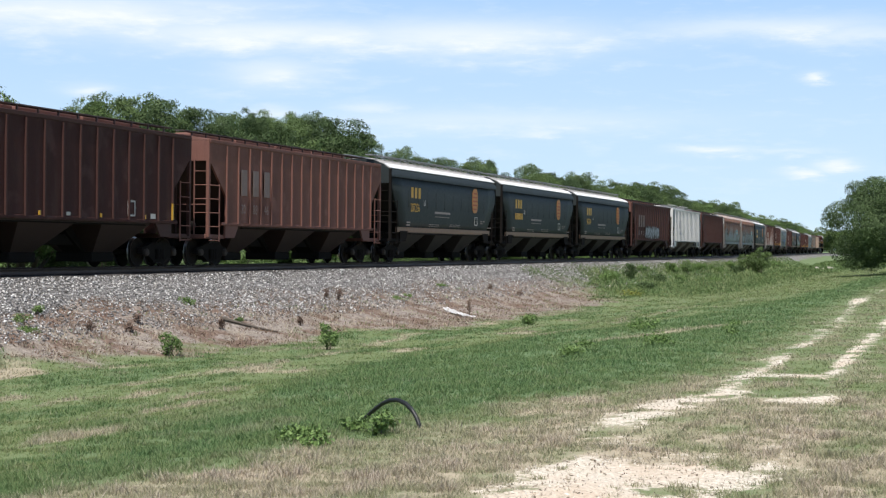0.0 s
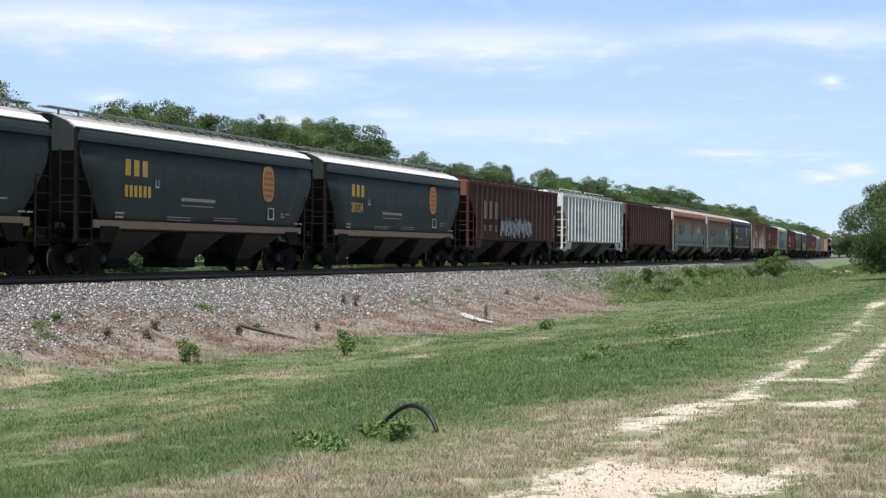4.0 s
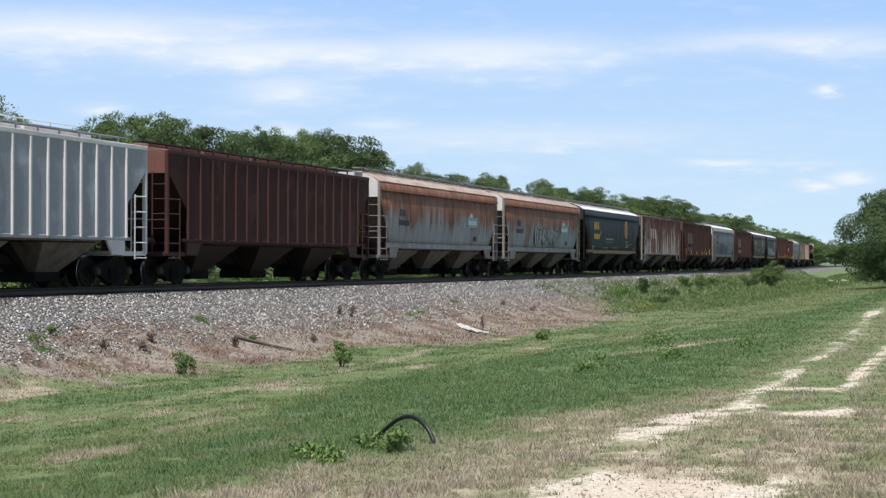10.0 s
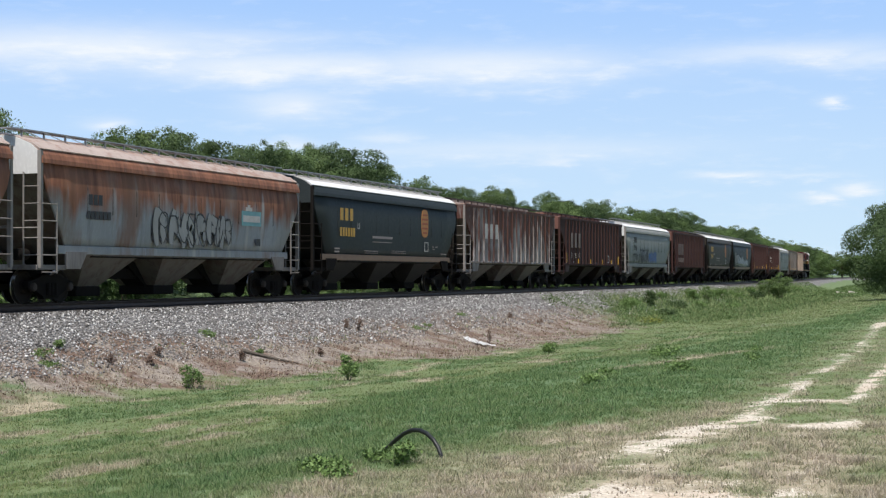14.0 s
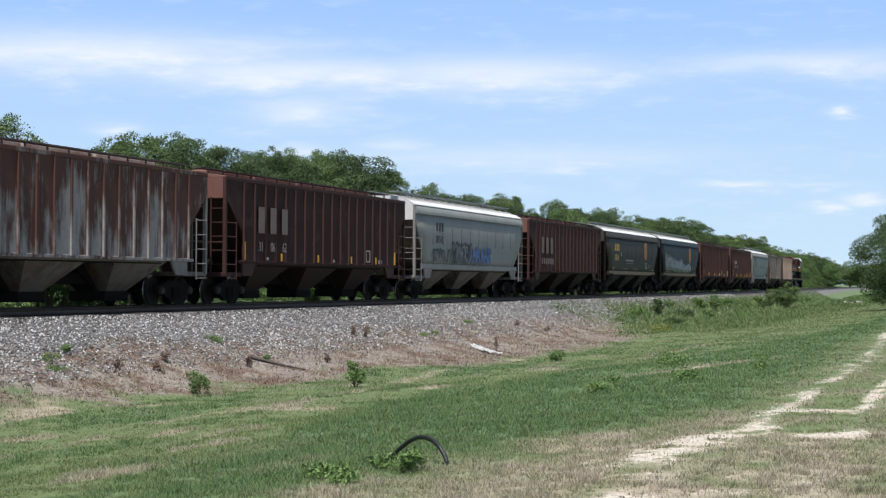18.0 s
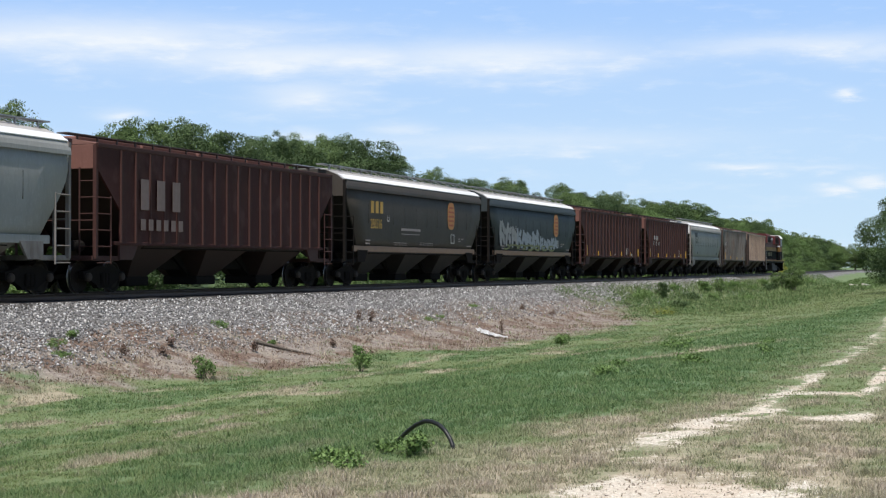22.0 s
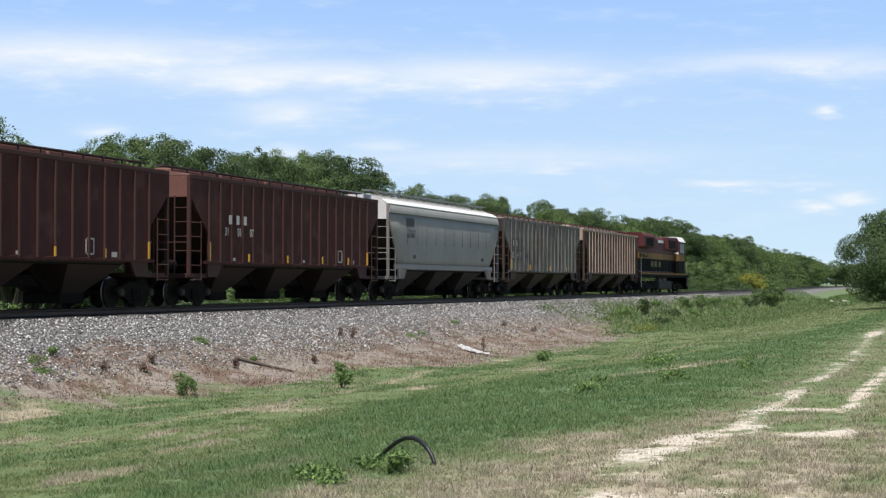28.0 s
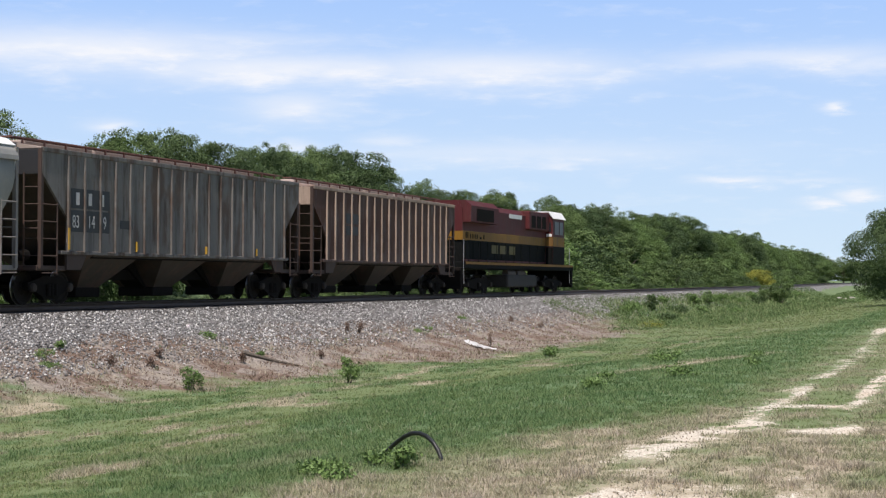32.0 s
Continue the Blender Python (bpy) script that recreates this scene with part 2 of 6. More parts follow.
DEAD_EDGE = along(S_DEAD, P_DEAD)
LEFT_RUT = along((17, 20.5, 23.5, 26.4, 34.8, 51, 70), (4.05, 3.80, 3.28, 3.52, 3.48, 3.57, 4.35))
LEFT_HALF = along((17, 21, 25, 30, 60), (0.46, 0.38, 0.24, 0.20, 0.22))
LEFT_BARE = along((16.5, 18, 19.6, 23.6, 24.6, 26, 45, 62, 90), (0, 0.45, 1.0, 1.0, 0.45, 1.0, 0.9, 0.6, 0.5))
RIGHT_BARE = along((25.5, 28, 45, 60, 90), (0, 1.0, 0.95, 0.65, 0.4))
LUSH_LOW = along((13, 17, 21, 23.6, 30, 47, 62), (7.6, 6.5, 6.1, 4.9, 4.2, 4.4, 4.8))
LUSH_HIGH = along((14, 18, 21, 34, 40, 47, 56, 70, 100), (8.6, 9.8, 10.3, 13.3, 12.3, 9.9, 8.8, 8.0, 7.4))
BALLAST_FOOT = along((32, 36.7, 40.5, 45, 48, 57.6, 61, 81, 93), (3.6, 3.0, 3.45, 4.0, 4.5, 3.6, 4.0, 3.4, 4.0))
GROUND_P = np.interp(np.arange(-30, 70, 0.05), [a for a, _ in PROFILE], [b for _, b in PROFILE]).tolist()


def cover(s, p):
    """What grows at a spot: dead brown growth, bare pale dirt, lush dark grass, straw; each from 0 to 1."""
    n1 = noise.noise((s * 0.13, p * 0.45, 1.0))
    n2 = noise.noise((s * 0.55, p * 0.9, 5.0))
    n3 = noise.noise((s * 1.9, p * 2.4, 9.0))
    n3b = noise.noise((s * 0.35, p * 0.6, 17.0))
    n4 = noise.noise((s * 5.0, p * 5.5, 2.0))
    n5 = noise.noise((s * 0.9, p * 1.4, 13.0))
    if p > 29:
        return 0.0, 0.0, 0.6, 0.15 + 0.2 * n2
    edge = DEAD_EDGE(s) + 0.9 * n2 + 0.9 * n3 + 0.5 * n5
    dead = smooth(edge - 0.7, edge + 0.6, p) * smooth(34, 29, p) * (1.0 - smooth(82, 96, s + 6 * n2 + 1.2 * (21.5 - p)))
    # the farm track: two ruts, two bare strips across it and a wide bare apron
    gap = n1 * 0.6 + 0.9 * n5 + 0.7 * n3 + 0.5 * n4
    bare = smooth(-0.70, 0.05, gap)
    left = LEFT_RUT(s) + 0.10 * n5
    half = LEFT_HALF(s) * (1 + 0.5 * n3)
    rut_l = math.exp(-((p - left) / half) ** 2) * LEFT_BARE(s) * bare
    rut_r = math.exp(-((p - 2.12 - 0.10 * n5) / (0.21 + 0.1 * n3)) ** 2) * RIGHT_BARE(s) * bare
    strip = max(math.exp(-((s - 27.4 - 0.5 * n3) / 0.75) ** 2) * smooth(2.0, 2.3, p) * smooth(3.4, 3.0, p), math.exp(-((s - 23.1 - 0.4 * n3) / 0.8) ** 2) * smooth(1.5, 1.8, p) * smooth(2.9, 2.6, p),
                0.65 * math.exp(-((s - 21.0) / 0.7) ** 2 - ((p - 2.1) / 0.4) ** 2)) * smooth(-0.45, 0.25, gap)
    apron = smooth(16.8, 15.6, s + 0.9 * n5 + 0.6 * n3) * smooth(4.25, 3.7, p + 0.4 * n3) * smooth(1.3, 1.75, p + 0.3 * n5) * smooth(-0.60, 0.22, gap + 0.35 * n4)
    loose = 0.55 * smooth(19.2, 17.6, s) * smooth(4.4, 4.0, p) * smooth(1.4, 1.8, p) * smooth(-0.1, 0.5, n3 + n4 + 0.4 * n5)
    spot = math.exp(-((s - 70.5) / 4.0) ** 2 - ((p - 4.35) / 0.40) ** 2)
    dirt = max(rut_l, rut_r, strip * 0.85, apron, loose, spot)
    # the lush band through the ditch, between the track's straw verge and the rough slope
    low = LUSH_LOW(s) + 0.5 * n5 + 0.5 * n2
    high = LUSH_HIGH(s) + 0.7 * n3b + 0.35 * n3
    lush = smooth(low - 0.8, low + 1.1, p) * smooth(high + 0.55, high - 0.55, p) * (0.80 + 0.35 * n5 + 0.2 * n3)
    tan = math.exp(-((p - 8.54 + 0.355 * (s - 40.1)) / 0.42) ** 2) * smooth(37.5, 40, s) * smooth(49, 45, s)
    rough = smooth(high - 0.3, high + 0.6, p)
    lush = max(lush * (1 - 0.85 * tan), rough * 0.70 * smooth(-0.10, 0.24, noise.noise((s * 0.22, p * 0.75, 61.0)) + 0.5 * noise.noise((s * 0.5, p * 1.6, 67.0)) + 0.2 * n3) * smooth(96, 60, s), 0.0)
    bank = smooth(80, 94, s + 1.5 * (p - 19)) * smooth(12.5, 15.5, p + 1.2 * n2)
    lush = max(lush, bank * (0.38 + 0.6 * n3 + 0.45 * n2))
    bald = smooth(0.14, 0.46, 0.9 * noise.noise((s * 0.30, p * 0.95, 51.0)) + 0.5 * noise.noise((s * 0.55, p * 2.1, 57.0)) + 0.2 * n3) * (1 - 0.7 * bank)
    straw = max((1 - smooth(low - 0.9, low + 0.8, p)) * (0.30 + 0.40 * smooth(28, 19, s) + 0.5 * n5 + 0.35 * n3 + 0.3 * noise.noise((s * 0.4, p * 1.3, 71.0))), 0.85 * tan, rough * 0.85 * bald * smooth(110, 40, s), 0.42 * bald * lush * smooth(26, 18, s))
    return dead, dirt, lush * (1 - 0.8 * max(straw, 0.0)), max(straw, 0.0) * (1 - 0.4 * lush) * (1 - dead)


def material_ground():
    k = Nodes("ground_soil_and_turf", 0.95)
    w = k.attribute("cover")
    fine = k.noise(9.0, 6)
    mid = k.noise(1.1, 5)
    turf = k.mix(mid, (0.120, 0.172, 0.066), (0.170, 0.215, 0.094))
    turf = k.mix(k.ramp(fine, (0.35, 0.0), (0.7, 0.7)), turf, (0.125, 0.160, 0.065))
    turf = k.mix(k.attribute("lush")[0], turf, k.mix(fine, (0.074, 0.134, 0.056), (0.135, 0.205, 0.092)))
    straw = k.mix(fine, (0.30, 0.250, 0.180), (0.52, 0.440, 0.335))
    dead = k.mix(k.ramp(fine, (0.3, 0.0), (0.68, 1.0)), (0.085, 0.064, 0.052), (0.36, 0.315, 0.275))
    dead = k.mix(k.ramp(k.noise(30.0, 3), (0.60, 0.0), (0.68, 0.8)), dead, (0.46, 0.42, 0.39))
    dead = k.mix(k.ramp(mid, (0.46, 0.0), (0.66, 0.6)), dead, k.mix(fine, (0.17, 0.145, 0.105), (0.42, 0.36, 0.28)))
    dead = k.mix(k.ramp(k.noise(0.8, 7, (1, 1, 1), 0.65), (0.475, 0.0), (0.56, 0.95)), dead, k.mix(k.ramp(fine, (0.35, 0.0), (0.65, 1.0)), (0.070, 0.040, 0.028), (0.22, 0.150, 0.110)))
    dirt = k.mix(k.ramp(k.noise(26.0, 4), (0.35, 0.0), (0.65, 1.0)), (0.40, 0.345, 0.27), (0.74, 0.68, 0.585))
    dirt = k.mix(k.ramp(k.noise(0.5, 3), (0.5, 0.0), (0.7, 0.6)), dirt, (0.52, 0.39, 0.28))
    c = k.mix(k.ramp(k.math("ADD", w[2], k.math("MULTIPLY", fine, 0.4)), (0.5, 0.0), (0.95, 0.85)), turf, straw)
    c = k.mix(w[0], c, dead)
    c = k.mix(k.ramp(k.math("ADD", w[1], k.math("MULTIPLY", k.math("SUBTRACT", k.math("ADD", fine, k.noise(3.4, 6)), 1.0), 1.25)), (0.38, 0.0), (0.66, 1.0)), c, dirt)
    k.bump(k.noise(22.0, 5), 0.6, 0.05)
    return k.done(c)


def build_ground():
    ps = np.concatenate([[-1500, -700, -300, -120, -60, -30, -16, -9, -5, -3], np.arange(-2, 31, 0.3), np.arange(31, 64, 1.6), [70, 80, 95, 120, 160, 240, 400, 800, 1600, 3000]])
    ss = np.concatenate([[-1200, -500, -200, -100, -60, -36, -20, -10, -4, 0, 4, 7], np.arange(9, 60, 0.45), np.arange(60, 135, 0.9), np.arange(135, 420, 4.0), [440, 480, 540, 650, 800, 1200, 2000, 3200]])
    verts, weights, deep = [], [], []
    for s in ss:
        for p in ps:
            verts.append((at_track(s, p), s, ground_z(s, p)))
            d, b, l, st = cover(s, p)
            weights.append((d, b, st))
            deep.append((l, l, l))
    n = len(ps)
    idx = np.arange(len(ss) * n).reshape(len(ss), n)
    faces = np.stack([idx[:-1, :-1], idx[:-1, 1:], idx[1:, 1:], idx[1:, :-1]], -1).reshape(-1, 4)[:, ::-1]
    me = mesh_of("ground", verts, faces, material_ground(), True)
    colour_layer(me, "cover", np.array(weights))
    colour_layer(me, "lush", np.array(deep))
    return tagged(new("ground", me), "grassy trackside ground with a ditch and worn dirt ruts", "ground", kind="structure")


build_ground()


# ---- ballast, sleepers, rails ----
def material_ballast():
    k = Nodes("crushed_stone_ballast", 0.9)
    i = k.island()
    c = k.ramp(i, (0.0, (0.055, 0.052, 0.050)), (0.40, (0.17, 0.167, 0.165)), (0.75, (0.31, 0.303, 0.297)), (1.0, (0.76, 0.75, 0.735)))
    c = k.mix(k.math("MULTIPLY", k.noise(3.0, 4), 0.25), c, (0.28, 0.25, 0.23))
    return k.done(c)


def material_ballast_bed():
    k = Nodes("ballast_bed", 0.95)
    n = k.noise(16.0, 6)
    c = k.ramp(n, (0.32, (0.05, 0.048, 0.047)), (0.5, (0.165, 0.16, 0.157)), (0.72, (0.36, 0.35, 0.34)))
    c = k.mix(k.ramp(k.noise(0.35, 4), (0.45, 0.0), (0.7, 0.25)), c, (0.28, 0.235, 0.20))
    # near-black along the rails: grime and the train's shade put into the colour
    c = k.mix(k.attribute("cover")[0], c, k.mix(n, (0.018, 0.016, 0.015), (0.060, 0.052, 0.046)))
    k.bump(n, 0.9, 0.06)
    return k.done(c)


def ballast_half(s, side):
    """Foot of the ballast slope on a side, as distance from the track's centre."""
    foot = BALLAST_FOOT(s) if side > 0 else 3.55
    return float(foot) + 0.2 * noise.noise((s * 0.4, side * 4.0, 2.0)) + 0.2 * noise.noise((s * 0.9, side, 6.0))


def bed_z(u):
    """Height of the ballast at u metres from the centre line."""
    u = abs(u)
    return -0.195 if u < 1.62 else -0.195 - (u - 1.62) * 0.50


def build_track_bed():
    us = np.concatenate([np.linspace(-4.4, -1.9, 9), np.linspace(-1.6, 1.6, 7), np.linspace(1.75, 4.4, 16)])
    ss = np.concatenate([np.arange(-60, 20, 4), np.arange(20, 150, 0.8), np.arange(150, 430, 4), np.arange(430, 900, 30)])
    verts = []
    for s in ss:
        for u in us:
            w = ballast_half(s, 1 if u > 0 else -1)
            z = bed_z(u) + 0.05 * noise.noise((s * 1.2, u * 2.0, 0.5))
            if abs(u) > w:
                z -= 0.5 * (abs(u) - w)
            x = at_track(s) + u
            verts.append((x, s, z))
    n = len(us)
    idx = np.arange(len(ss) * n).reshape(len(ss), n)
    faces = np.stack([idx[:-1, :-1], idx[:-1, 1:], idx[1:, 1:], idx[1:, :-1]], -1).reshape(-1, 4)
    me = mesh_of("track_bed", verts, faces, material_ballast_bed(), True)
    # weight of that band, where track grime and the train's shade are painted
    grime_shade = np.array([(smooth(2.10, 1.75, abs(u) + 0.12 * noise.noise((s * 2.0, u, 4.0))), 0, 0) for s in ss for u in us])
    colour_layer(me, "cover", grime_shade)
    return tagged(new("track_bed", me), "raised grey crushed-stone bed under the railway track", "track bed", kind="structure")


def build_stones():
    rng = np.random.default_rng(5)
    n = 110000
    s = 26 + 128 * rng.random(n) ** 1.8
    u = 1.72 + 3.2 * rng.random(n)
    keep = np.array([uu < ballast_half(a, 1) + 0.55 * g + (0.9 if g > 0.7 else 0) for a, uu, g in zip(s, u, rng.normal(size=n))])
    s, u = s[keep], u[keep]
    n = len(s)
    base = np.array([(1, 0, 0), (-0.5, 0.8, -0.1), (-0.6, -0.8, 0.1), (0.1, 0.1, 0.75), (0, -0.1, -0.7)], float)
    tri = np.array([(0, 1, 3), (1, 2, 3), (2, 0, 3), (1, 0, 4), (2, 1, 4), (0, 2, 4)])
    size = 0.021 + 0.036 * rng.random(n) ** 2.5
    v = base[None] * (0.7 + 0.6 * rng.random((n, 5, 1))) * size[:, None, None]
    a = rng.random(n) * 6.283
    c, d = np.cos(a), np.sin(a)
    v = np.stack([v[..., 0] * c[:, None] - v[..., 1] * d[:, None], v[..., 0] * d[:, None] + v[..., 1] * c[:, None], v[..., 2]], -1)
    pos = np.array([(at_track(b) + e, b, max(bed_z(e), ground_z(b, TRACK_P - e)) + 0.03) for b, e in zip(s, u)])
    v += pos[:, None]
    f = (tri[None] + 5 * np.arange(n)[:, None, None]).reshape(-1, 3)
    me = mesh_of("ballast_stones", v.reshape(-1, 3), f, material_ballast())
    return tagged(new("ballast_stones", me), "loose grey and white crushed ballast stones", "ballast", kind="stuff")


def material_rail():
    k = Nodes("rusty_rail_steel", 0.55, 0.35)
    return k.done(k.mix(k.noise(6.0, 5), (0.045, 0.032, 0.026), (0.12, 0.075, 0.05)))


def material_tie():
    k = Nodes("tarred_wood", 0.9)
    g = k.noise(3.0, 5, (1, 12, 12))
    k.bump(g, 0.5, 0.02)
    return k.done(k.mix(g, (0.022, 0.019, 0.017), (0.060, 0.050, 0.042)))


def build_track():
    rail_mat, tie_mat = material_rail(), material_tie()
    section = [(-0.07, -0.17), (0.07, -0.17), (0.07, -0.155), (0.012, -0.135), (0.012, -0.04), (0.037, -0.03), (0.037, -0.004), (0.03, 0.0), (-0.03, 0.0), (-0.037, -0.004), (-0.037, -0.03), (-0.012, -0.04), (-0.012, -0.135), (-0.07, -0.155)]
    ss = np.concatenate([np.arange(-80, 110, 10), np.arange(110, 420, 5), np.arange(420, 900, 40)])
    for side in (-1, 1):
        verts = [(at_track(s) + side * 0.7525 + u, s, v) for s in ss for u, v in section]
        m = len(section)
        idx = np.arange(len(verts)).reshape(len(ss), m)
        faces = np.stack([idx[:-1], np.roll(idx, -1, 1)[:-1], np.roll(idx, -1, 1)[1:], idx[1:]], -1).reshape(-1, 4)
        me = mesh_of("rail", verts, faces, rail_mat)
        tagged(new("rail", me), "rusty brown steel rail on wooden sleepers", "rail", "rails of the track", "structure")
    tie = soft_box(-1.3, 1.3, -0.115, 0.115, -0.34, -0.175, 0.012, 1)
    me = bpy.data.meshes.new("sleeper")
    tie.to_mesh(me)
    tie.free()
    me.materials.append(tie_mat)
    road = tagged(new("sleepers"), "dark tarred wooden railway sleepers under the rails", "sleepers", kind="structure")
    rng = random.Random(4)
    s = 30.0
    for _ in range(290):
        ob = new("sleeper", me)
        ob.parent = road
        x, k = bend(s)
        ob.matrix_local = pose(at_track(s) + rng.uniform(-0.03, 0.03), s, rng.uniform(-0.012, 0.0), 0, 0, math.degrees(math.atan(k)) + rng.uniform(-1, 1))
        s += 0.53
    bm = bmesh.new()
    while s < 420:
        box(bm, at_track(s) - 1.3, at_track(s) + 1.3, s - 0.115, s + 0.115, -0.34, -0.178)
        s += 0.53
    far = part("far_sleepers", bm, tie_mat, road)
    tagged(far, kind="stuff")


build_track_bed()
build_stones()
build_track()


# ---- grass ----
def material_grass():
    k = Nodes("grass_blades", 0.75)
    w = k.attribute("cover")
    i = k.island()
    green = k.ramp(i, (0.0, (0.125, 0.200, 0.068)), (0.5, (0.198, 0.248, 0.100)), (1.0, (0.290, 0.310, 0.155)))
    lush = k.ramp(i, (0.0, (0.086, 0.164, 0.066)), (1.0, (0.166, 0.258, 0.114)))
    straw = k.ramp(i, (0.0, (0.34, 0.285, 0.220)), (1.0, (0.60, 0.520, 0.430)))
    dead = k.ramp(i, (0.0, (0.085, 0.055, 0.040)), (0.7, (0.24, 0.175, 0.125)), (1.0, (0.42, 0.35, 0.27)))
    c = k.mix(w[1], green, lush)
    c = k.mix(w[2], c, straw)
    c = k.mix(w[0], c, dead)
    k.bsdf.inputs["Specular IOR Level"].default_value = 0.15
    mat = k.done(c)
    thin, both = k.nt.nodes.new("ShaderNodeBsdfTranslucent"), k.nt.nodes.new("ShaderNodeMixShader")
    k.nt.links.new(k.bsdf.inputs["Base Color"].links[0].from_socket, thin.inputs["Color"])
    both.inputs[0].default_value = 0.42
    out = [n for n in k.nt.nodes if n.type == "OUTPUT_MATERIAL"][0]
    k.nt.links.new(k.bsdf.outputs[0], both.inputs[1])
    k.nt.links.new(thin.outputs[0], both.inputs[2])
    k.nt.links.new(both.outputs[0], out.inputs[0])
    return mat


def build_grass():
    rng = np.random.default_rng(11)
    n = 230000
    r = 11.5 * (230 / 11.5) ** rng.random(n)
    ang = np.radians(2.0 + 34.5 * rng.random(n))
    s, p = r * np.cos(ang), r * np.sin(ang)
    spots, wts, hts = [], [], []
    pick = rng.random((n, 3))
    for i in range(n):
        if p[i] > (21.0 if s[i] < 95 else 22.4) + 1.0 * pick[i, 2]:
            continue
        d, b, l, st = cover(s[i], p[i])
        if pick[i, 0] < b * 1.7 or (d > 0.4 and pick[i, 0] < 0.72):
            continue
        dead = 1.0 if pick[i, 1] < d * (0.72 + 0.6 * noise.noise((s[i] * 0.8, p[i] * 1.2, 31.0))) else 0.0
        straw = 0.85 if d > 0.5 and not dead and pick[i, 2] < 0.75 else min(1.0, st * (0.45 + 0.6 * pick[i, 2]) + (0.3 if pick[i, 2] > 0.97 else 0.0))
        tuft = noise.noise((s[i] * 2.2, p[i] * 3.2, 40.0)) + 0.6 * noise.noise((s[i] * 5.0, p[i] * 7.0, 44.0))
        if tuft < -0.38 and pick[i, 0] < 0.7:
            continue
        straw = min(1.0, straw + 0.45 * (1 - min(1.0, 1.6 * l)) * max(0.0, tuft - 0.15))
        spots.append((at_track(s[i], p[i]), s[i], ground_z(s[i], p[i])))
        wts.append((dead, l * (1 - 0.7 * max(0.0, tuft)), straw * (1 - dead)))
        hts.append((0.030 + 0.034 * l + 0.034 * straw + 0.03 * d + 0.10 * smooth(80, 100, s[i] + 1.5 * (p[i] - 19)) * smooth(13.5, 16.5, p[i] + 1.5 * tuft)) * (0.6 + 0.8 * pick[i, 1]) * (1.0 + 0.8 * max(-0.5, tuft)) * (1 - 0.3 * b) * (1.0 + 0.6 * smooth(60, 120, s[i])))
    spots, wts, hts = np.array(spots), np.array(wts), np.array(hts)
    m, blades = len(spots), 7
    dist = np.linalg.norm(spots[:, :2], axis=1)
    v = np.zeros((m, blades, 3, 3))
    a = rng.random((m, blades)) * 6.283
    lean = 0.35 + 0.75 * rng.random((m, blades))
    off = rng.normal(size=(m, blades, 2)) * (0.014 * dist / 6)[:, None, None]
    root = np.concatenate([spots[:, None, :2] + off, np.repeat(spots[:, None, 2:] - 0.015, blades, 1)], -1)
    wide = (0.0026 + 0.00024 * dist)[:, None] * (0.7 + 0.6 * rng.random((m, blades)))
    side = np.stack([np.cos(a), np.sin(a), 0 * a], -1) * wide[..., None]
    h = hts[:, None] * (0.7 + 0.6 * rng.random((m, blades)))
    fall = a + 1.571 + rng.normal(size=(m, blades)) * 0.35
    tip = np.stack([np.cos(fall) * lean * h, np.sin(fall) * lean * h, h], -1)
    v[:, :, 0], v[:, :, 1], v[:, :, 2] = root - side, root + side, root + tip
    f = np.arange(m * blades * 3).reshape(-1, 3)
    me = mesh_of("grass", v.reshape(-1, 3), f, material_grass())
    colour_layer(me, "cover", np.repeat(wts, blades * 3, axis=0))
    return tagged(new("grass", me), "short mown grass, green with straw and dead brown patches", "grass", kind="stuff")


build_grass()


# ---- trees and bushes ----
def material_leaves(name, dark, light):
    k = Nodes(name, 0.6)
    i = k.island()
    c = k.ramp(i, (0.0, dark), (0.7, tuple((a + b) / 2 for a, b in zip(dark, light))), (1.0, light))
    c = k.mix(k.math("MULTIPLY", k.object_random(), 0.35), c, (0.105, 0.150, 0.060))
    c = k.mix(k.ramp(k.noise(0.45, 3), (0.40, 0.0), (0.72, 0.45)), c, light)
    k.bsdf.inputs["Specular IOR Level"].default_value = 0.25
    return k.done(c)


def material_bark():
    k = Nodes("bark", 0.95)
    g = k.noise(4.0, 5, (6, 6, 1))
    k.bump(g, 0.6, 0.03)
    return k.done(k.mix(g, (0.055, 0.045, 0.035), (0.16, 0.135, 0.11)))


LEAF = material_leaves("leaves_dark", (0.022, 0.046, 0.015), (0.074, 0.120, 0.040))
LEAF_LIGHT = material_leaves("leaves_light", (0.062, 0.115, 0.028), (0.150, 0.230, 0.070))
LEAF_MID = material_leaves("leaves_mid", (0.042, 0.080, 0.022), (0.132, 0.192, 0.060))
LEAF_WEED = material_leaves("leaves_fresh", (0.075, 0.140, 0.034), (0.190, 0.285, 0.090))
LEAF_YELLOW = material_leaves("leaves_yellow", (0.14, 0.15, 0.020), (0.34, 0.33, 0.050))
BARK = material_bark()


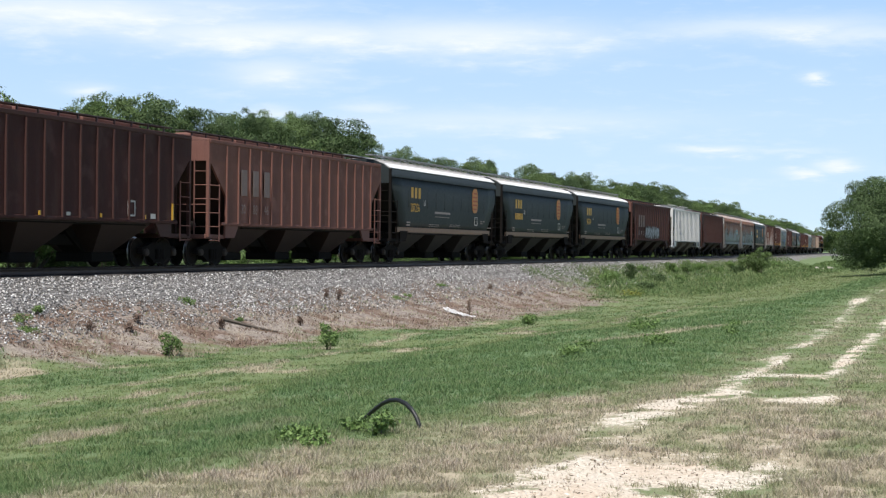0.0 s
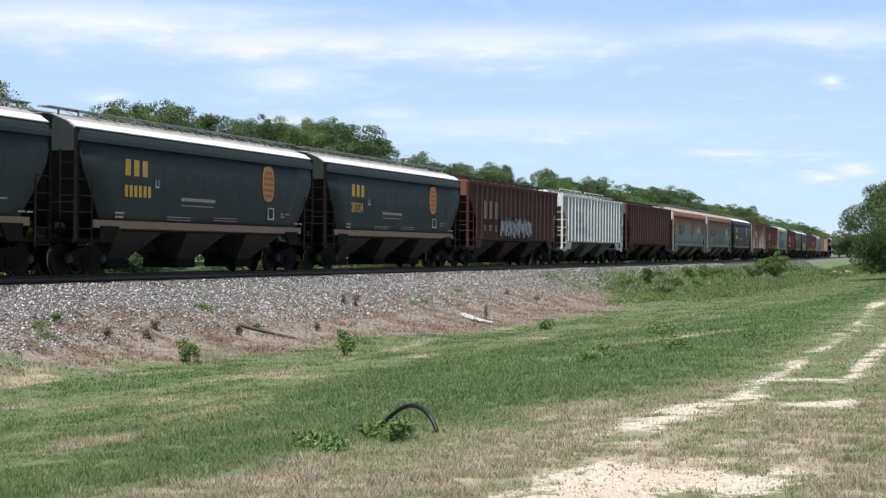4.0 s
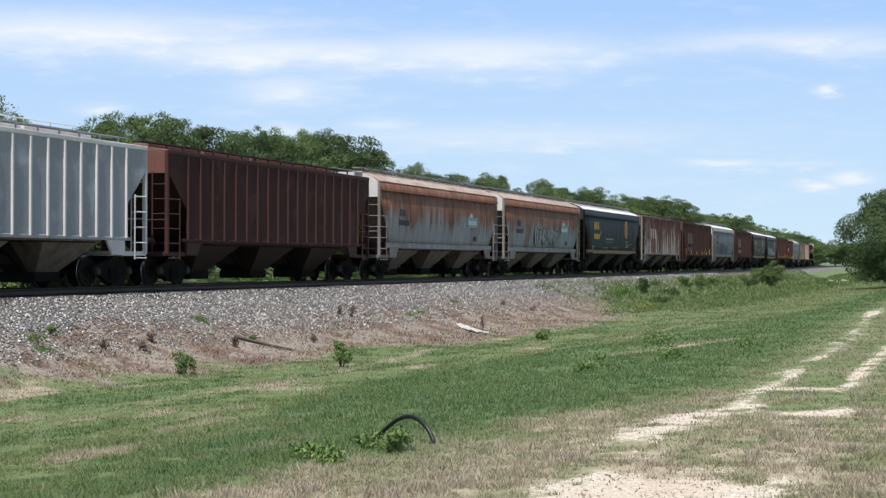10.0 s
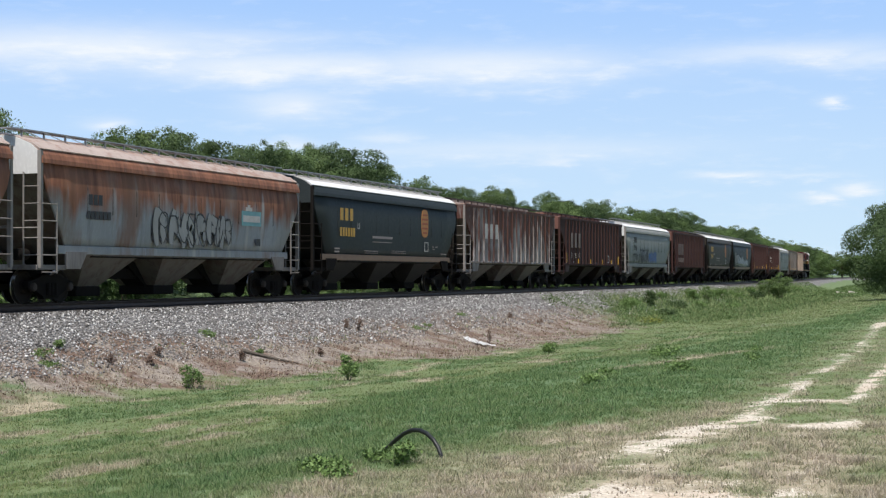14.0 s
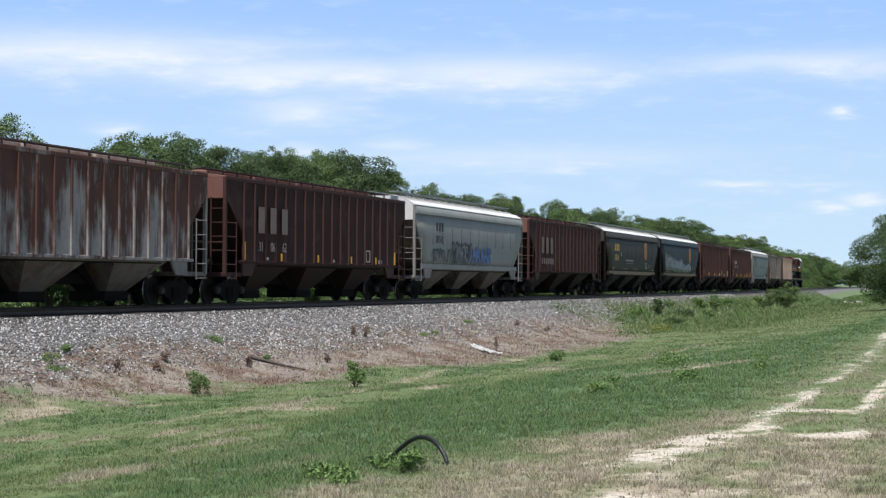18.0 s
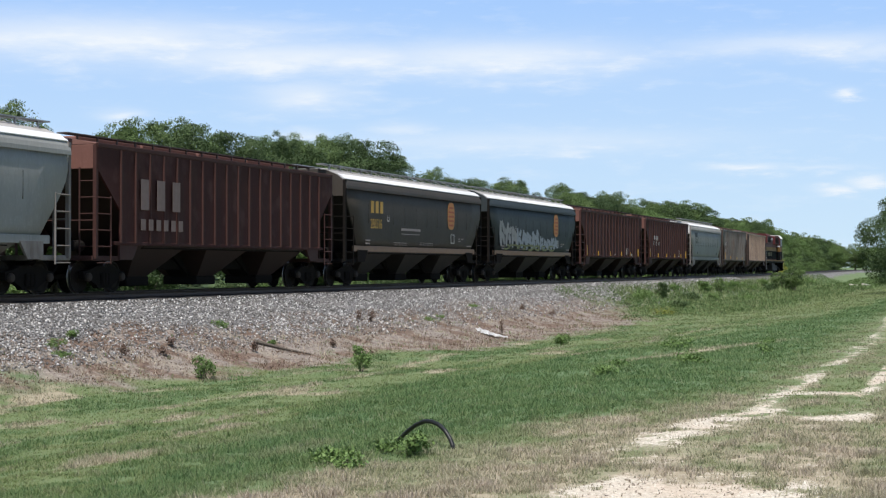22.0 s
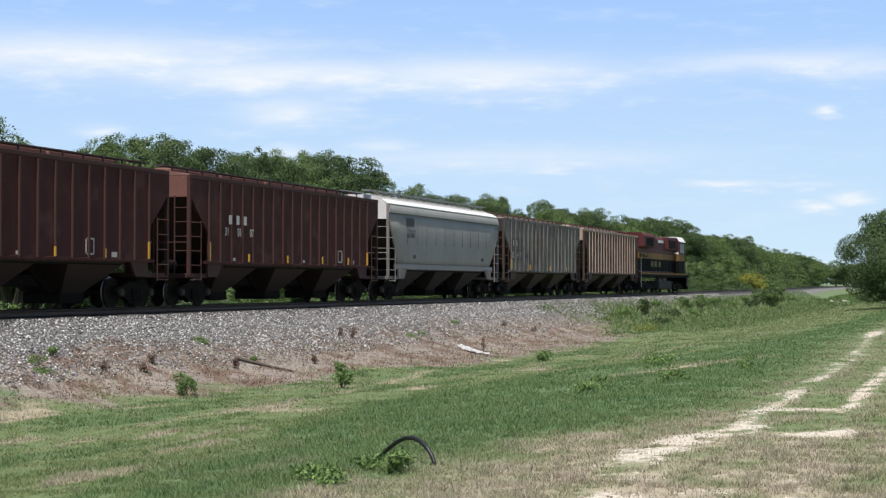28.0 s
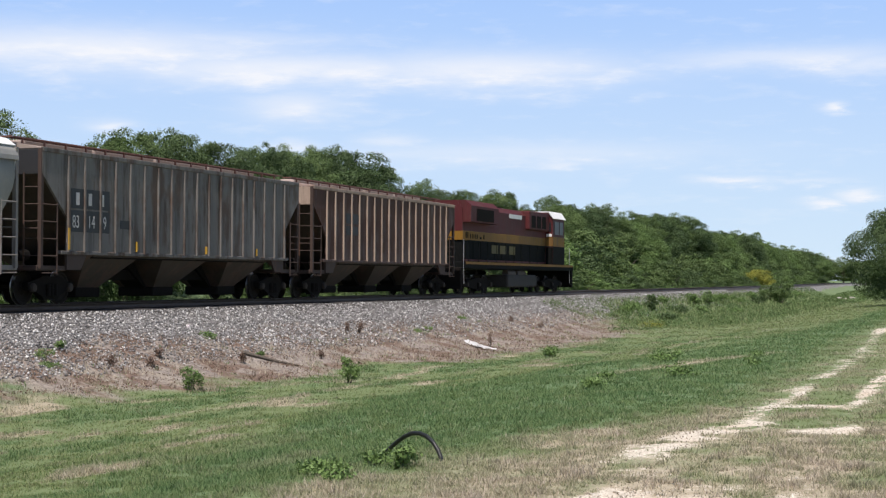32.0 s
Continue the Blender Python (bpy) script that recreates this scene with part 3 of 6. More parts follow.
def leaf_mesh(name, lobes, count, size, material, seed, tufts=10, grain=0.34):
    """Leaves in many rounded tufts that sit on a set of lobes (centre, radii), with dark gaps between the tufts."""
    rng = np.random.default_rng(seed)

    def unit(v):
        return v / np.linalg.norm(v, axis=1)[:, None]

    centre, rad = np.array([c for c, _ in lobes], float), np.array([r for _, r in lobes], float)
    weight = rad[:, 0] * rad[:, 1] + rad[:, 1] * rad[:, 2]
    n = tufts * len(lobes)
    of = rng.choice(len(lobes), n, p=weight / weight.sum())
    out = unit(rng.normal(size=(n, 3)) + np.array([0, 0, 0.25]))
    mid = centre[of] + out * rad[of] * (0.74 + 0.30 * rng.random((n, 1)))
    wide = rad[of].mean(axis=1) * grain * (0.6 + 0.8 * rng.random(n))
    pick = rng.choice(n, count, p=wide ** 2 / (wide ** 2).sum())
    d = unit(rng.normal(size=(count, 3)) + 0.9 * out[pick] + np.array([0, 0, 0.30]))
    pos = mid[pick] + d * (wide[pick] * (1.0 - 0.5 * rng.random(count) ** 2.2))[:, None] * np.array([1.15, 1.15, 0.80]) + rng.normal(size=(count, 3)) * size * 0.9
    inner = rng.random(count) < 0.16
    pos[inner] = (centre[of[pick]] + unit(rng.normal(size=(count, 3))) * rad[of[pick]] * (0.45 + 0.35 * rng.random((count, 1))))[inner]
    nrm = unit(d * 0.9 + rng.normal(size=(count, 3)) * 0.45)
    t = unit(np.cross(nrm, rng.normal(size=(count, 3))))
    b = np.cross(nrm, t)
    s = size * (0.55 + 0.9 * rng.random(count))[:, None]
    v = np.stack([pos - t * s, pos - b * s * 0.45 + nrm * s * 0.15, pos + t * s, pos + b * s * 0.45 + nrm * s * 0.15], 1)
    return mesh_of(name, v.reshape(-1, 3), np.arange(count * 4).reshape(-1, 4), material)


def tree(name, label, height, spread, leaves, size, material, seed, group, skirt=0.25):
    """A tree of unit place: trunk with limbs, and a crown of leaf clumps from skirt to height."""
    rng = random.Random(seed)
    root = empty(name, label, "tree", group)
    bm = bmesh.new()
    r0 = 0.028 * height
    top = (rng.uniform(-0.3, 0.3), rng.uniform(-0.3, 0.3), height * 0.72)
    tube(bm, [(0, 0, -0.2), (0.05, 0.03, height * 0.2), (top[0] * 0.6, top[1] * 0.6, height * 0.45), top], [r0, r0 * 0.8, r0 * 0.55, r0 * 0.2], 8)
    lobes = [((top[0], top[1], height * 0.72), (spread * 0.55, spread * 0.55, height * 0.20)), ((0, 0, height * 0.45), (spread * 0.74, spread * 0.74, height * 0.36))]
    limbs = 15
    for i in range(limbs):
        a = i * 2.4 + rng.uniform(-0.5, 0.5)
        z = height * (skirt + 0.08 + (0.80 - skirt) * (i / limbs) * rng.uniform(0.80, 1.12))
        reach = spread * rng.uniform(0.38, 0.78) * (1.0 - 0.35 * (i / limbs))
        end = (math.cos(a) * reach, math.sin(a) * reach, z)
        tube(bm, [(0, 0, z * 0.55), (end[0] * 0.5, end[1] * 0.5, z * 0.85), end], [r0 * 0.45, r0 * 0.28, r0 * 0.1], 6)
        q = spread * rng.uniform(0.26, 0.42)
        lobes.append((end, (q, q * rng.uniform(0.8, 1.2), height * rng.uniform(0.11, 0.18))))
    part("trunk", bm, BARK, root)
    part("crown", leaf_mesh("crown", lobes, leaves, size, material, seed), material, root)
    return root


def bush(name, label, height, spread, leaves, size, material, seed, group):
    rng = random.Random(seed)
    root = empty(name, label, "bush", group)
    bm = bmesh.new()
    lobes = []
    for i in range(7):
        a = i * 0.9 + rng.uniform(-0.3, 0.3)
        reach = spread * rng.uniform(0.1, 0.62)
        z = height * rng.uniform(0.30, 0.78)
        end = (math.cos(a) * reach, math.sin(a) * reach, z)
        tube(bm, [(end[0] * 0.1, end[1] * 0.1, -0.1), (end[0] * 0.6, end[1] * 0.6, z * 0.6), end], [0.02 * height, 0.013 * height, 0.005 * height], 5)
        q = spread * rng.uniform(0.26, 0.42)
        lobes.append((end, (q, q, height * rng.uniform(0.2, 0.34))))
    part("trunk", bm, BARK, root)
    part("crown", leaf_mesh("crown", lobes, leaves, size, material, seed), material, root)
    return root


def build_woods():
    rng = random.Random(21)
    n_kinds = 6
    kinds = [tree("tree", "broad green leafy tree in the wood behind the track", 11.0, 5.0, 70000, 0.080, (LEAF_MID, LEAF, LEAF_LIGHT, LEAF_MID, LEAF_MID, LEAF)[i], 100 + i, "trees behind the track", 0.12) for i in range(n_kinds)]
    used = set()

    def plant(x, s, height, spread):
        i = rng.randrange(n_kinds)
        k = height / 11.0
        m = pose(x, s, -0.1 if x < -40 else -1.6, 0, 0, rng.uniform(0, 360)) @ Matrix.Diagonal((k * spread, k * spread, k, 1))
        if i not in used:
            used.add(i)
            kinds[i].matrix_world = m
        else:
            copy_thing(kinds[i], pose(0, 0, 0)).matrix_world = m

    # the wood's height along the track, with the gap near its start
    far_s = (30, 69, 80, 90, 98, 117, 125, 129, 134, 141, 151, 158, 167, 174, 205, 227, 275, 287, 303, 397, 445, 468, 520, 611, 700)
    tall = (9.8, 9.6, 9.3, 9.9, 10.5, 11.3, 8.8, 8.3, 10.0, 9.0, 9.9, 8.6, 8.6, 10.2, 11.7, 11.3, 12.9, 11.0, 11.5, 13.4, 12.0, 10.8, 12.0, 13.0, 9.5)
    s = 42.0
    while s < 690:
        for p, cut in ((46.5, 0.97 - 0.07 * smooth(170, 215, s)), (54.0, 1.06 - 0.07 * smooth(170, 215, s))):
            at = s + rng.uniform(-1, 1)
            if 62 < at * 46.5 / p < 91:
                continue
            h = float(np.interp(at * 46.5 / p, far_s, tall)) * cut * rng.uniform(0.93, 1.08)
            plant(at_track(at, p) + rng.uniform(-1.5, 1.5), at, h, rng.uniform(0.72, 1.08) * (1.0 + 0.3 * smooth(150, 260, at)))
        s += 4.9 + s * 0.008
    for at, p, h in ((67.4, 46.5, 9.0), (78.8, 46.5, 9.0), (81.8, 48.0, 9.6), (84.6, 46.5, 9.7), (88.0, 48.0, 10.0), (91.0, 46.5, 10.0)):
        plant(at_track(at, p), at, h, 0.9)
    # the wood closes the view where the track bends away
    for k in range(64):
        plant(rng.uniform(-150, -22), rng.uniform(570, 650), rng.uniform(7.5, 10.5), rng.uniform(1.1, 1.5))
    shrubs = [bush("bush", "dense green bush in front of the wood", 3.6, 2.9, 12000, 0.072, (LEAF_LIGHT, LEAF, LEAF_MID)[i], 300 + i, "bushes behind the track") for i in range(4 - 1)]
    used.clear()
    s = 34.0
    while s < 520:
        for p in (32.0, 35.0, 38.5, 42.5):
            i = rng.randrange(3)
            k = {32.0: 0.4, 35.0: 0.7, 38.5: 1.05, 42.5: 1.35}[p] * rng.uniform(0.6, 1.35)
            if rng.random() < (0.22 if s > 115 else 0.5 if p < 40 else 0.75):
                continue
            m = pose(at_track(s, p) + rng.uniform(-1.5, 1.5), s + rng.uniform(-2, 2), ground_z(s, p) - 0.15, 0, 0, rng.uniform(0, 360)) @ Matrix.Diagonal((k * 1.25, k * 1.25, k, 1))
            if i not in used:
                used.add(i)
                shrubs[i].matrix_world = m
            else:
                copy_thing(shrubs[i], pose(0, 0, 0)).matrix_world = m
        s += 3.6 + s * 0.012
    for k in range(60):
        m = pose(-rng.uniform(-30, 19), rng.uniform(330, 430), -1.7, 0, 0, rng.uniform(0, 360)) @ Matrix.Diagonal((1.9, 1.9, rng.uniform(0.8, 1.15), 1))
        copy_thing(shrubs[rng.randrange(3)], pose(0, 0, 0)).matrix_world = m
    yellow = bush("bush", "yellow-green flowering bush beside the rails", 4.2, 4.6, 14000, 0.09, LEAF_YELLOW, 411, "")
    yellow.matrix_world = pose(at_track(290, 32.6), 290, -1.6)
    big = tree("tree", "large spreading dark green tree hanging down to the grass", 9.1, 8.9, 170000, 0.085, LEAF, 77, "", -0.04)
    big.matrix_world = pose(-4.6, 152, -1.5)
    slope = bush("bush", "wide green bush on the track's embankment", 2.7, 2.3, 16000, 0.055, LEAF_MID, 61, "")
    slope.matrix_world = pose(at_track(168, 19.7), 168, -1.9)


build_woods()


# ---- small things on the ground ----
def spot(p, s, sink=0.0):
    return pose(at_track(s, p), s, max(ground_z(s, p), bed_z(TRACK_P - p) if p > 21.9 else -9) - sink)


def build_hose():
    m = plain("black_corrugated_plastic", (0.012, 0.013, 0.013), 0.45)
    bm = bmesh.new()
    a, b = Vector((at_track(18.87, 7.29), 18.87, 0)), Vector((at_track(18.17, 6.27), 18.17, 0))
    shape = [(0.0, 0.01), (0.10, 0.07), (0.22, 0.16), (0.36, 0.25), (0.50, 0.305), (0.63, 0.315), (0.75, 0.285), (0.86, 0.215), (0.94, 0.125), (0.985, 0.04), (1.0, -0.05)]
    path, rad = [], []
    for k in range(81):
        u = k / 80
        f = float(np.interp(u, np.linspace(0, 1, len(shape)), [q[0] for q in shape]))
        z = float(np.interp(u, np.linspace(0, 1, len(shape)), [q[1] for q in shape]))
        p = a.lerp(b, f)
        path.append((p.x, p.y, ground_z(p.y, -p.x) + z))
        rad.append(0.030 if k % 2 else 0.024)
    tube(bm, path, rad, 10)
    for f in bm.faces:
        f.smooth = True
    hose = part("hose", bm, m, None)
    tagged(hose, "black corrugated plastic hose arching out of the grass", "hose")


def stone(name, label, p, s, size, material, seed, flat=0.6):
    rng = random.Random(seed)
    bm = bmesh.new()
    bmesh.ops.create_icosphere(bm, subdivisions=2, radius=1.0)
    for v in bm.verts:
        k = 0.8 + 0.35 * noise.noise(v.co * 1.4 + Vector((seed, 0, 0)))
        v.co = Vector((v.co.x * size[0], v.co.y * size[1], v.co.z * size[2])) * k
    ob = part(name, bm, material, None)
    tagged(ob, label, "stone")
    ob.matrix_world = spot(p, s, -size[2] * 0.35) @ pose(0, 0, 0, rng.uniform(-12, 12), rng.uniform(-12, 12), rng.uniform(0, 360))


def build_litter():
    build_hose()
    pale = plain("pale_stone", (0.50, 0.46, 0.40), 0.9)
    dark = plain("dark_stone", (0.075, 0.060, 0.052), 0.9)
    stone("stone", "pale weathered clod beside the hose", 7.25, 18.3, (0.09, 0.06, 0.05), pale, 1)
    stone("stone", "dark clod on the bare slope", 20.37, 30.3, (0.10, 0.08, 0.06), dark, 2)
    stone("stone", "dark clod on the bare slope", 20.44, 31.5, (0.07, 0.06, 0.04), dark, 3)
    # white sheet
    bm = bmesh.new()
    rows = []
    for i in range(15):
        u = i / 14
        p, s = 20.0 - 2.3 * u, 61.0 - 3.6 * u
        w = 0.26 * (0.55 + 0.6 * math.sin(math.pi * min(1, u * 1.15 + 0.12)))
        row = []
        for j in range(5):
            q = (j / 4 - 0.5) * 2 * w
            z = ground_z(s, p) + 0.10 + 0.07 * noise.noise((u * 9, j * 0.9, 1.0))
            row.append(bm.verts.new((at_track(s, p) + q * 0.35, s + q * 0.9, z)))
        rows.append(row)
    for a, b in zip(rows, rows[1:]):
        for j in range(4):
            bm.faces.new((a[j], a[j + 1], b[j + 1], b[j]))
    bmesh.ops.solidify(bm, geom=bm.faces[:], thickness=0.02)
    tagged(part("plastic_sheet", bm, plain("white_plastic_sheet", (0.80, 0.80, 0.80), 0.5, 0, 0.15), None), "crumpled white plastic sheet lying on the slope", "plastic sheet")
    # fallen branch
    bm = bmesh.new()
    pts = []
    for u in (0, 0.3, 0.6, 1.0):
        p, s = 20.7 - 1.35 * u, 42.0 + 1.1 * u
        pts.append((at_track(s, p), s, ground_z(s, p) + 0.07))
    tube(bm, pts, [0.07, 0.05, 0.04, 0.02], 7)
    tagged(part("branch", bm, BARK, None), "fallen dark branch lying on the bare slope", "branch")
    # weeds and small shrubs
    def weed(p, s, h, w, n, size, mat, seed, label):
        b = bush("bush", label, h, w, n, size, mat, seed, "")
        b.matrix_world = spot(p, s, 0.02)
    leafy = "small bright green leafy weed in the grass"
    for k, (p, s, h, w, n) in enumerate(((18.83, 35.3, 0.62, 0.34, 420), (15.96, 38.7, 0.66, 0.42, 520), (14.74, 54.5, 0.42, 0.32, 300), (7.74, 32.4, 0.26, 0.34, 220), (8.5, 43.7, 0.30, 0.55, 260), (6.56, 35.7, 0.28, 0.45, 240),
                                         (5.63, 40.4, 0.22, 0.26, 120), (6.45, 17.3, 0.30, 0.17, 330), (7.1, 16.5, 0.20, 0.34, 300), (6.75, 16.0, 0.14, 0.25, 160), (6.9, 17.6, 0.15, 0.22, 160), (8.4, 36.0, 0.16, 0.30, 120), (6.2, 45.5, 0.18, 0.3, 110))):
        weed(p, s, h, w, n * 2, 0.019 + 0.00045 * s, LEAF_WEED, 500 + k, leafy)
    for k, (p, s, h, w) in enumerate(((21.28, 58.6, 0.20, 0.75), (21.5, 60.5, 0.16, 0.55), (22.0, 42.4, 0.34, 0.45), (21.63, 33.0, 0.30, 0.45), (21.13, 32.6, 0.20, 0.42), (22.1, 34.5, 0.30, 0.25), (20.4, 42.6, 0.25, 0.20), (21.9, 66.0, 0.22, 0.5))):
        weed(p, s, h * 0.7, w * 0.85, 700, 0.021, LEAF_WEED, 540 + k, "low tuft of green grass on the ballast")
    for k, (p, s, h, w) in enumerate(((21.04, 103.2, 1.9, 0.8), (21.25, 127.2, 2.1, 1.1), (21.5, 121.8, 1.5, 0.9), (21.2, 96.9, 1.0, 1.2), (20.6, 110.0, 0.9, 1.3), (21.4, 134.0, 1.3, 1.2), (20.2, 118.0, 0.8, 1.3), (20.9, 142.0, 1.2, 1.5), (20.3, 152.0, 1.3, 1.4), (20.6, 178.0, 1.6, 1.6), (21.2, 190.0, 1.2, 1.4), (20.8, 205.0, 1.3, 1.6), (19.5, 100.0, 0.6, 1.0), (19.2, 128.0, 0.7, 1.4), (22.2, 113.0, 0.7, 0.6), (21.9, 160.0, 0.9, 0.9), (22.3, 182.0, 0.8, 0.8))):
        weed(p, s, h * 0.62, w * 0.75, 2000, 0.050, LEAF if k % 4 == 0 else LEAF_WEED, 570 + k, "tall green weed on the track's embankment")
    weed(17.6, 88.0, 0.4, 0.7, 160, 0.045, LEAF_YELLOW, 620, "yellow flowering weed beside the ditch")
    weed(18.4, 90.0, 0.4, 0.8, 160, 0.045, LEAF_YELLOW, 621, "yellow flowering weed beside the ditch")
    brown = plain("dead_brown_stalks", (0.17, 0.115, 0.088), 0.9)
    for k, (p, s, h) in enumerate(((21.58, 53.3, 0.62), (18.75, 60.2, 0.70), (21.75, 52.6, 0.40), (20.2, 41.0, 0.30), (20.9, 35.0, 0.35), (20.6, 36.5, 0.28), (21.0, 37.6, 0.3), (19.9, 46.0, 0.3), (20.5, 74.0, 0.35), (21.4, 72.0, 0.3))):
        weed(p, s, h, 0.16, 160, 0.035, brown, 640 + k, "dry brown dead weed stalk on the slope")
    for p, s, a in ((16.6, 231.0, 20), (15.6, 238.0, 50)):
        ob = part("rubble_slab", soft_box(-0.9, 0.9, -0.4, 0.4, -0.1, 0.22, 0.05, 2), pale, None)
        tagged(ob, "pale broken concrete slab in the grass", "slab")
        ob.matrix_world = spot(p, s) @ pose(0, 0, 0.05, 6, 10, a)


def build_scrub():
    """Low tangled weeds on the far embankment and dead growth on the bare slope."""
    rng = np.random.default_rng(31)
    def patch(name, label, n, srange, prange, size, height, mat, keep):
        s = srange[0] + (srange[1] - srange[0]) * rng.random(n) ** 1.3
        p = prange[0] + (prange[1] - prange[0]) * rng.random(n)
        ok = np.array([keep(a, b) for a, b in zip(s, p)])
        s, p = s[ok], p[ok]
        n = len(s)
        h = np.array([height * max(0.1, 0.5 + 0.9 * noise.noise((a * 0.35, b * 0.7, 8.0))) for a, b in zip(s, p)]) * rng.random(n)
        pos = np.array([(at_track(a, b), a, max(ground_z(a, b), bed_z(TRACK_P - b) if b > 21.9 else -9)) for a, b in zip(s, p)])
        pos[:, 2] += h
        nrm = rng.normal(size=(n, 3)) + np.array([0, 0, 0.6])
        nrm /= np.linalg.norm(nrm, axis=1)[:, None]
        t = np.cross(nrm, rng.normal(size=(n, 3)))
        t /= np.linalg.norm(t, axis=1)[:, None]
        b = np.cross(nrm, t)
        w = (size * (0.5 + rng.random(n)))[:, None]
        v = np.stack([pos - t * w, pos - b * w * 0.4, pos + t * w, pos + b * w * 0.4], 1)
        me = mesh_of(name, v.reshape(-1, 3), np.arange(n * 4).reshape(-1, 4), mat)
        tagged(new(name, me), label, "weeds", kind="stuff")
    patch("scrub", "tangled green weeds covering the embankment", 90000, (82, 270), (14.5, 23.2), 0.050, 0.42, LEAF_MID, lambda s, p: noise.noise((s * 0.12, p * 0.4, 3.0)) + 0.55 * noise.noise((s * 0.6, p, 1.0)) + 0.10 * (p - 19.5) + 0.04 * min(s - 92, 14) > -0.12)
    gravel = Nodes("pale_gravel", 0.95)
    pale = gravel.done(gravel.ramp(gravel.island(), (0.0, (0.22, 0.18, 0.14)), (0.6, (0.48, 0.42, 0.34)), (1.0, (0.72, 0.68, 0.60))))
    patch("road_gravel", "pale loose gravel on the worn ruts", 22000, (12.5, 75), (1.2, 5.0), 0.020, 0.02, pale, lambda s, p: cover(s, p)[1] + 0.35 * noise.noise((s * 4, p * 4, 1.0)) > 0.38)
    dry = Nodes("dead_growth", 0.95)
    dead = dry.done(dry.ramp(dry.island(), (0.0, (0.085, 0.045, 0.030)), (0.6, (0.19, 0.120, 0.085)), (1.0, (0.44, 0.36, 0.28))))
    patch("dead_growth", "dead brown matted growth on the slope", 40000, (28, 105), (18.4, 22.4), 0.026, 0.20, dead, lambda s, p: cover(s, p)[0] > 0.5 and noise.noise((s * 0.5, p * 1.1, 3.0)) + 0.4 * noise.noise((s * 2, p * 2, 6.0)) > 0.08)
    patch("far_weeds", "rough green weeds along the bending track", 42000, (190, 440), (2.0, 19.5), 0.13, 0.42, LEAF_MID, lambda s, p: p > 14 or s > 235)
    patch("far_scrub", "low green growth on the far side of the track", 24000, (110, 340), (29.0, 33.5), 0.12, 0.7, LEAF, lambda s, p: True)


build_litter()
build_scrub()


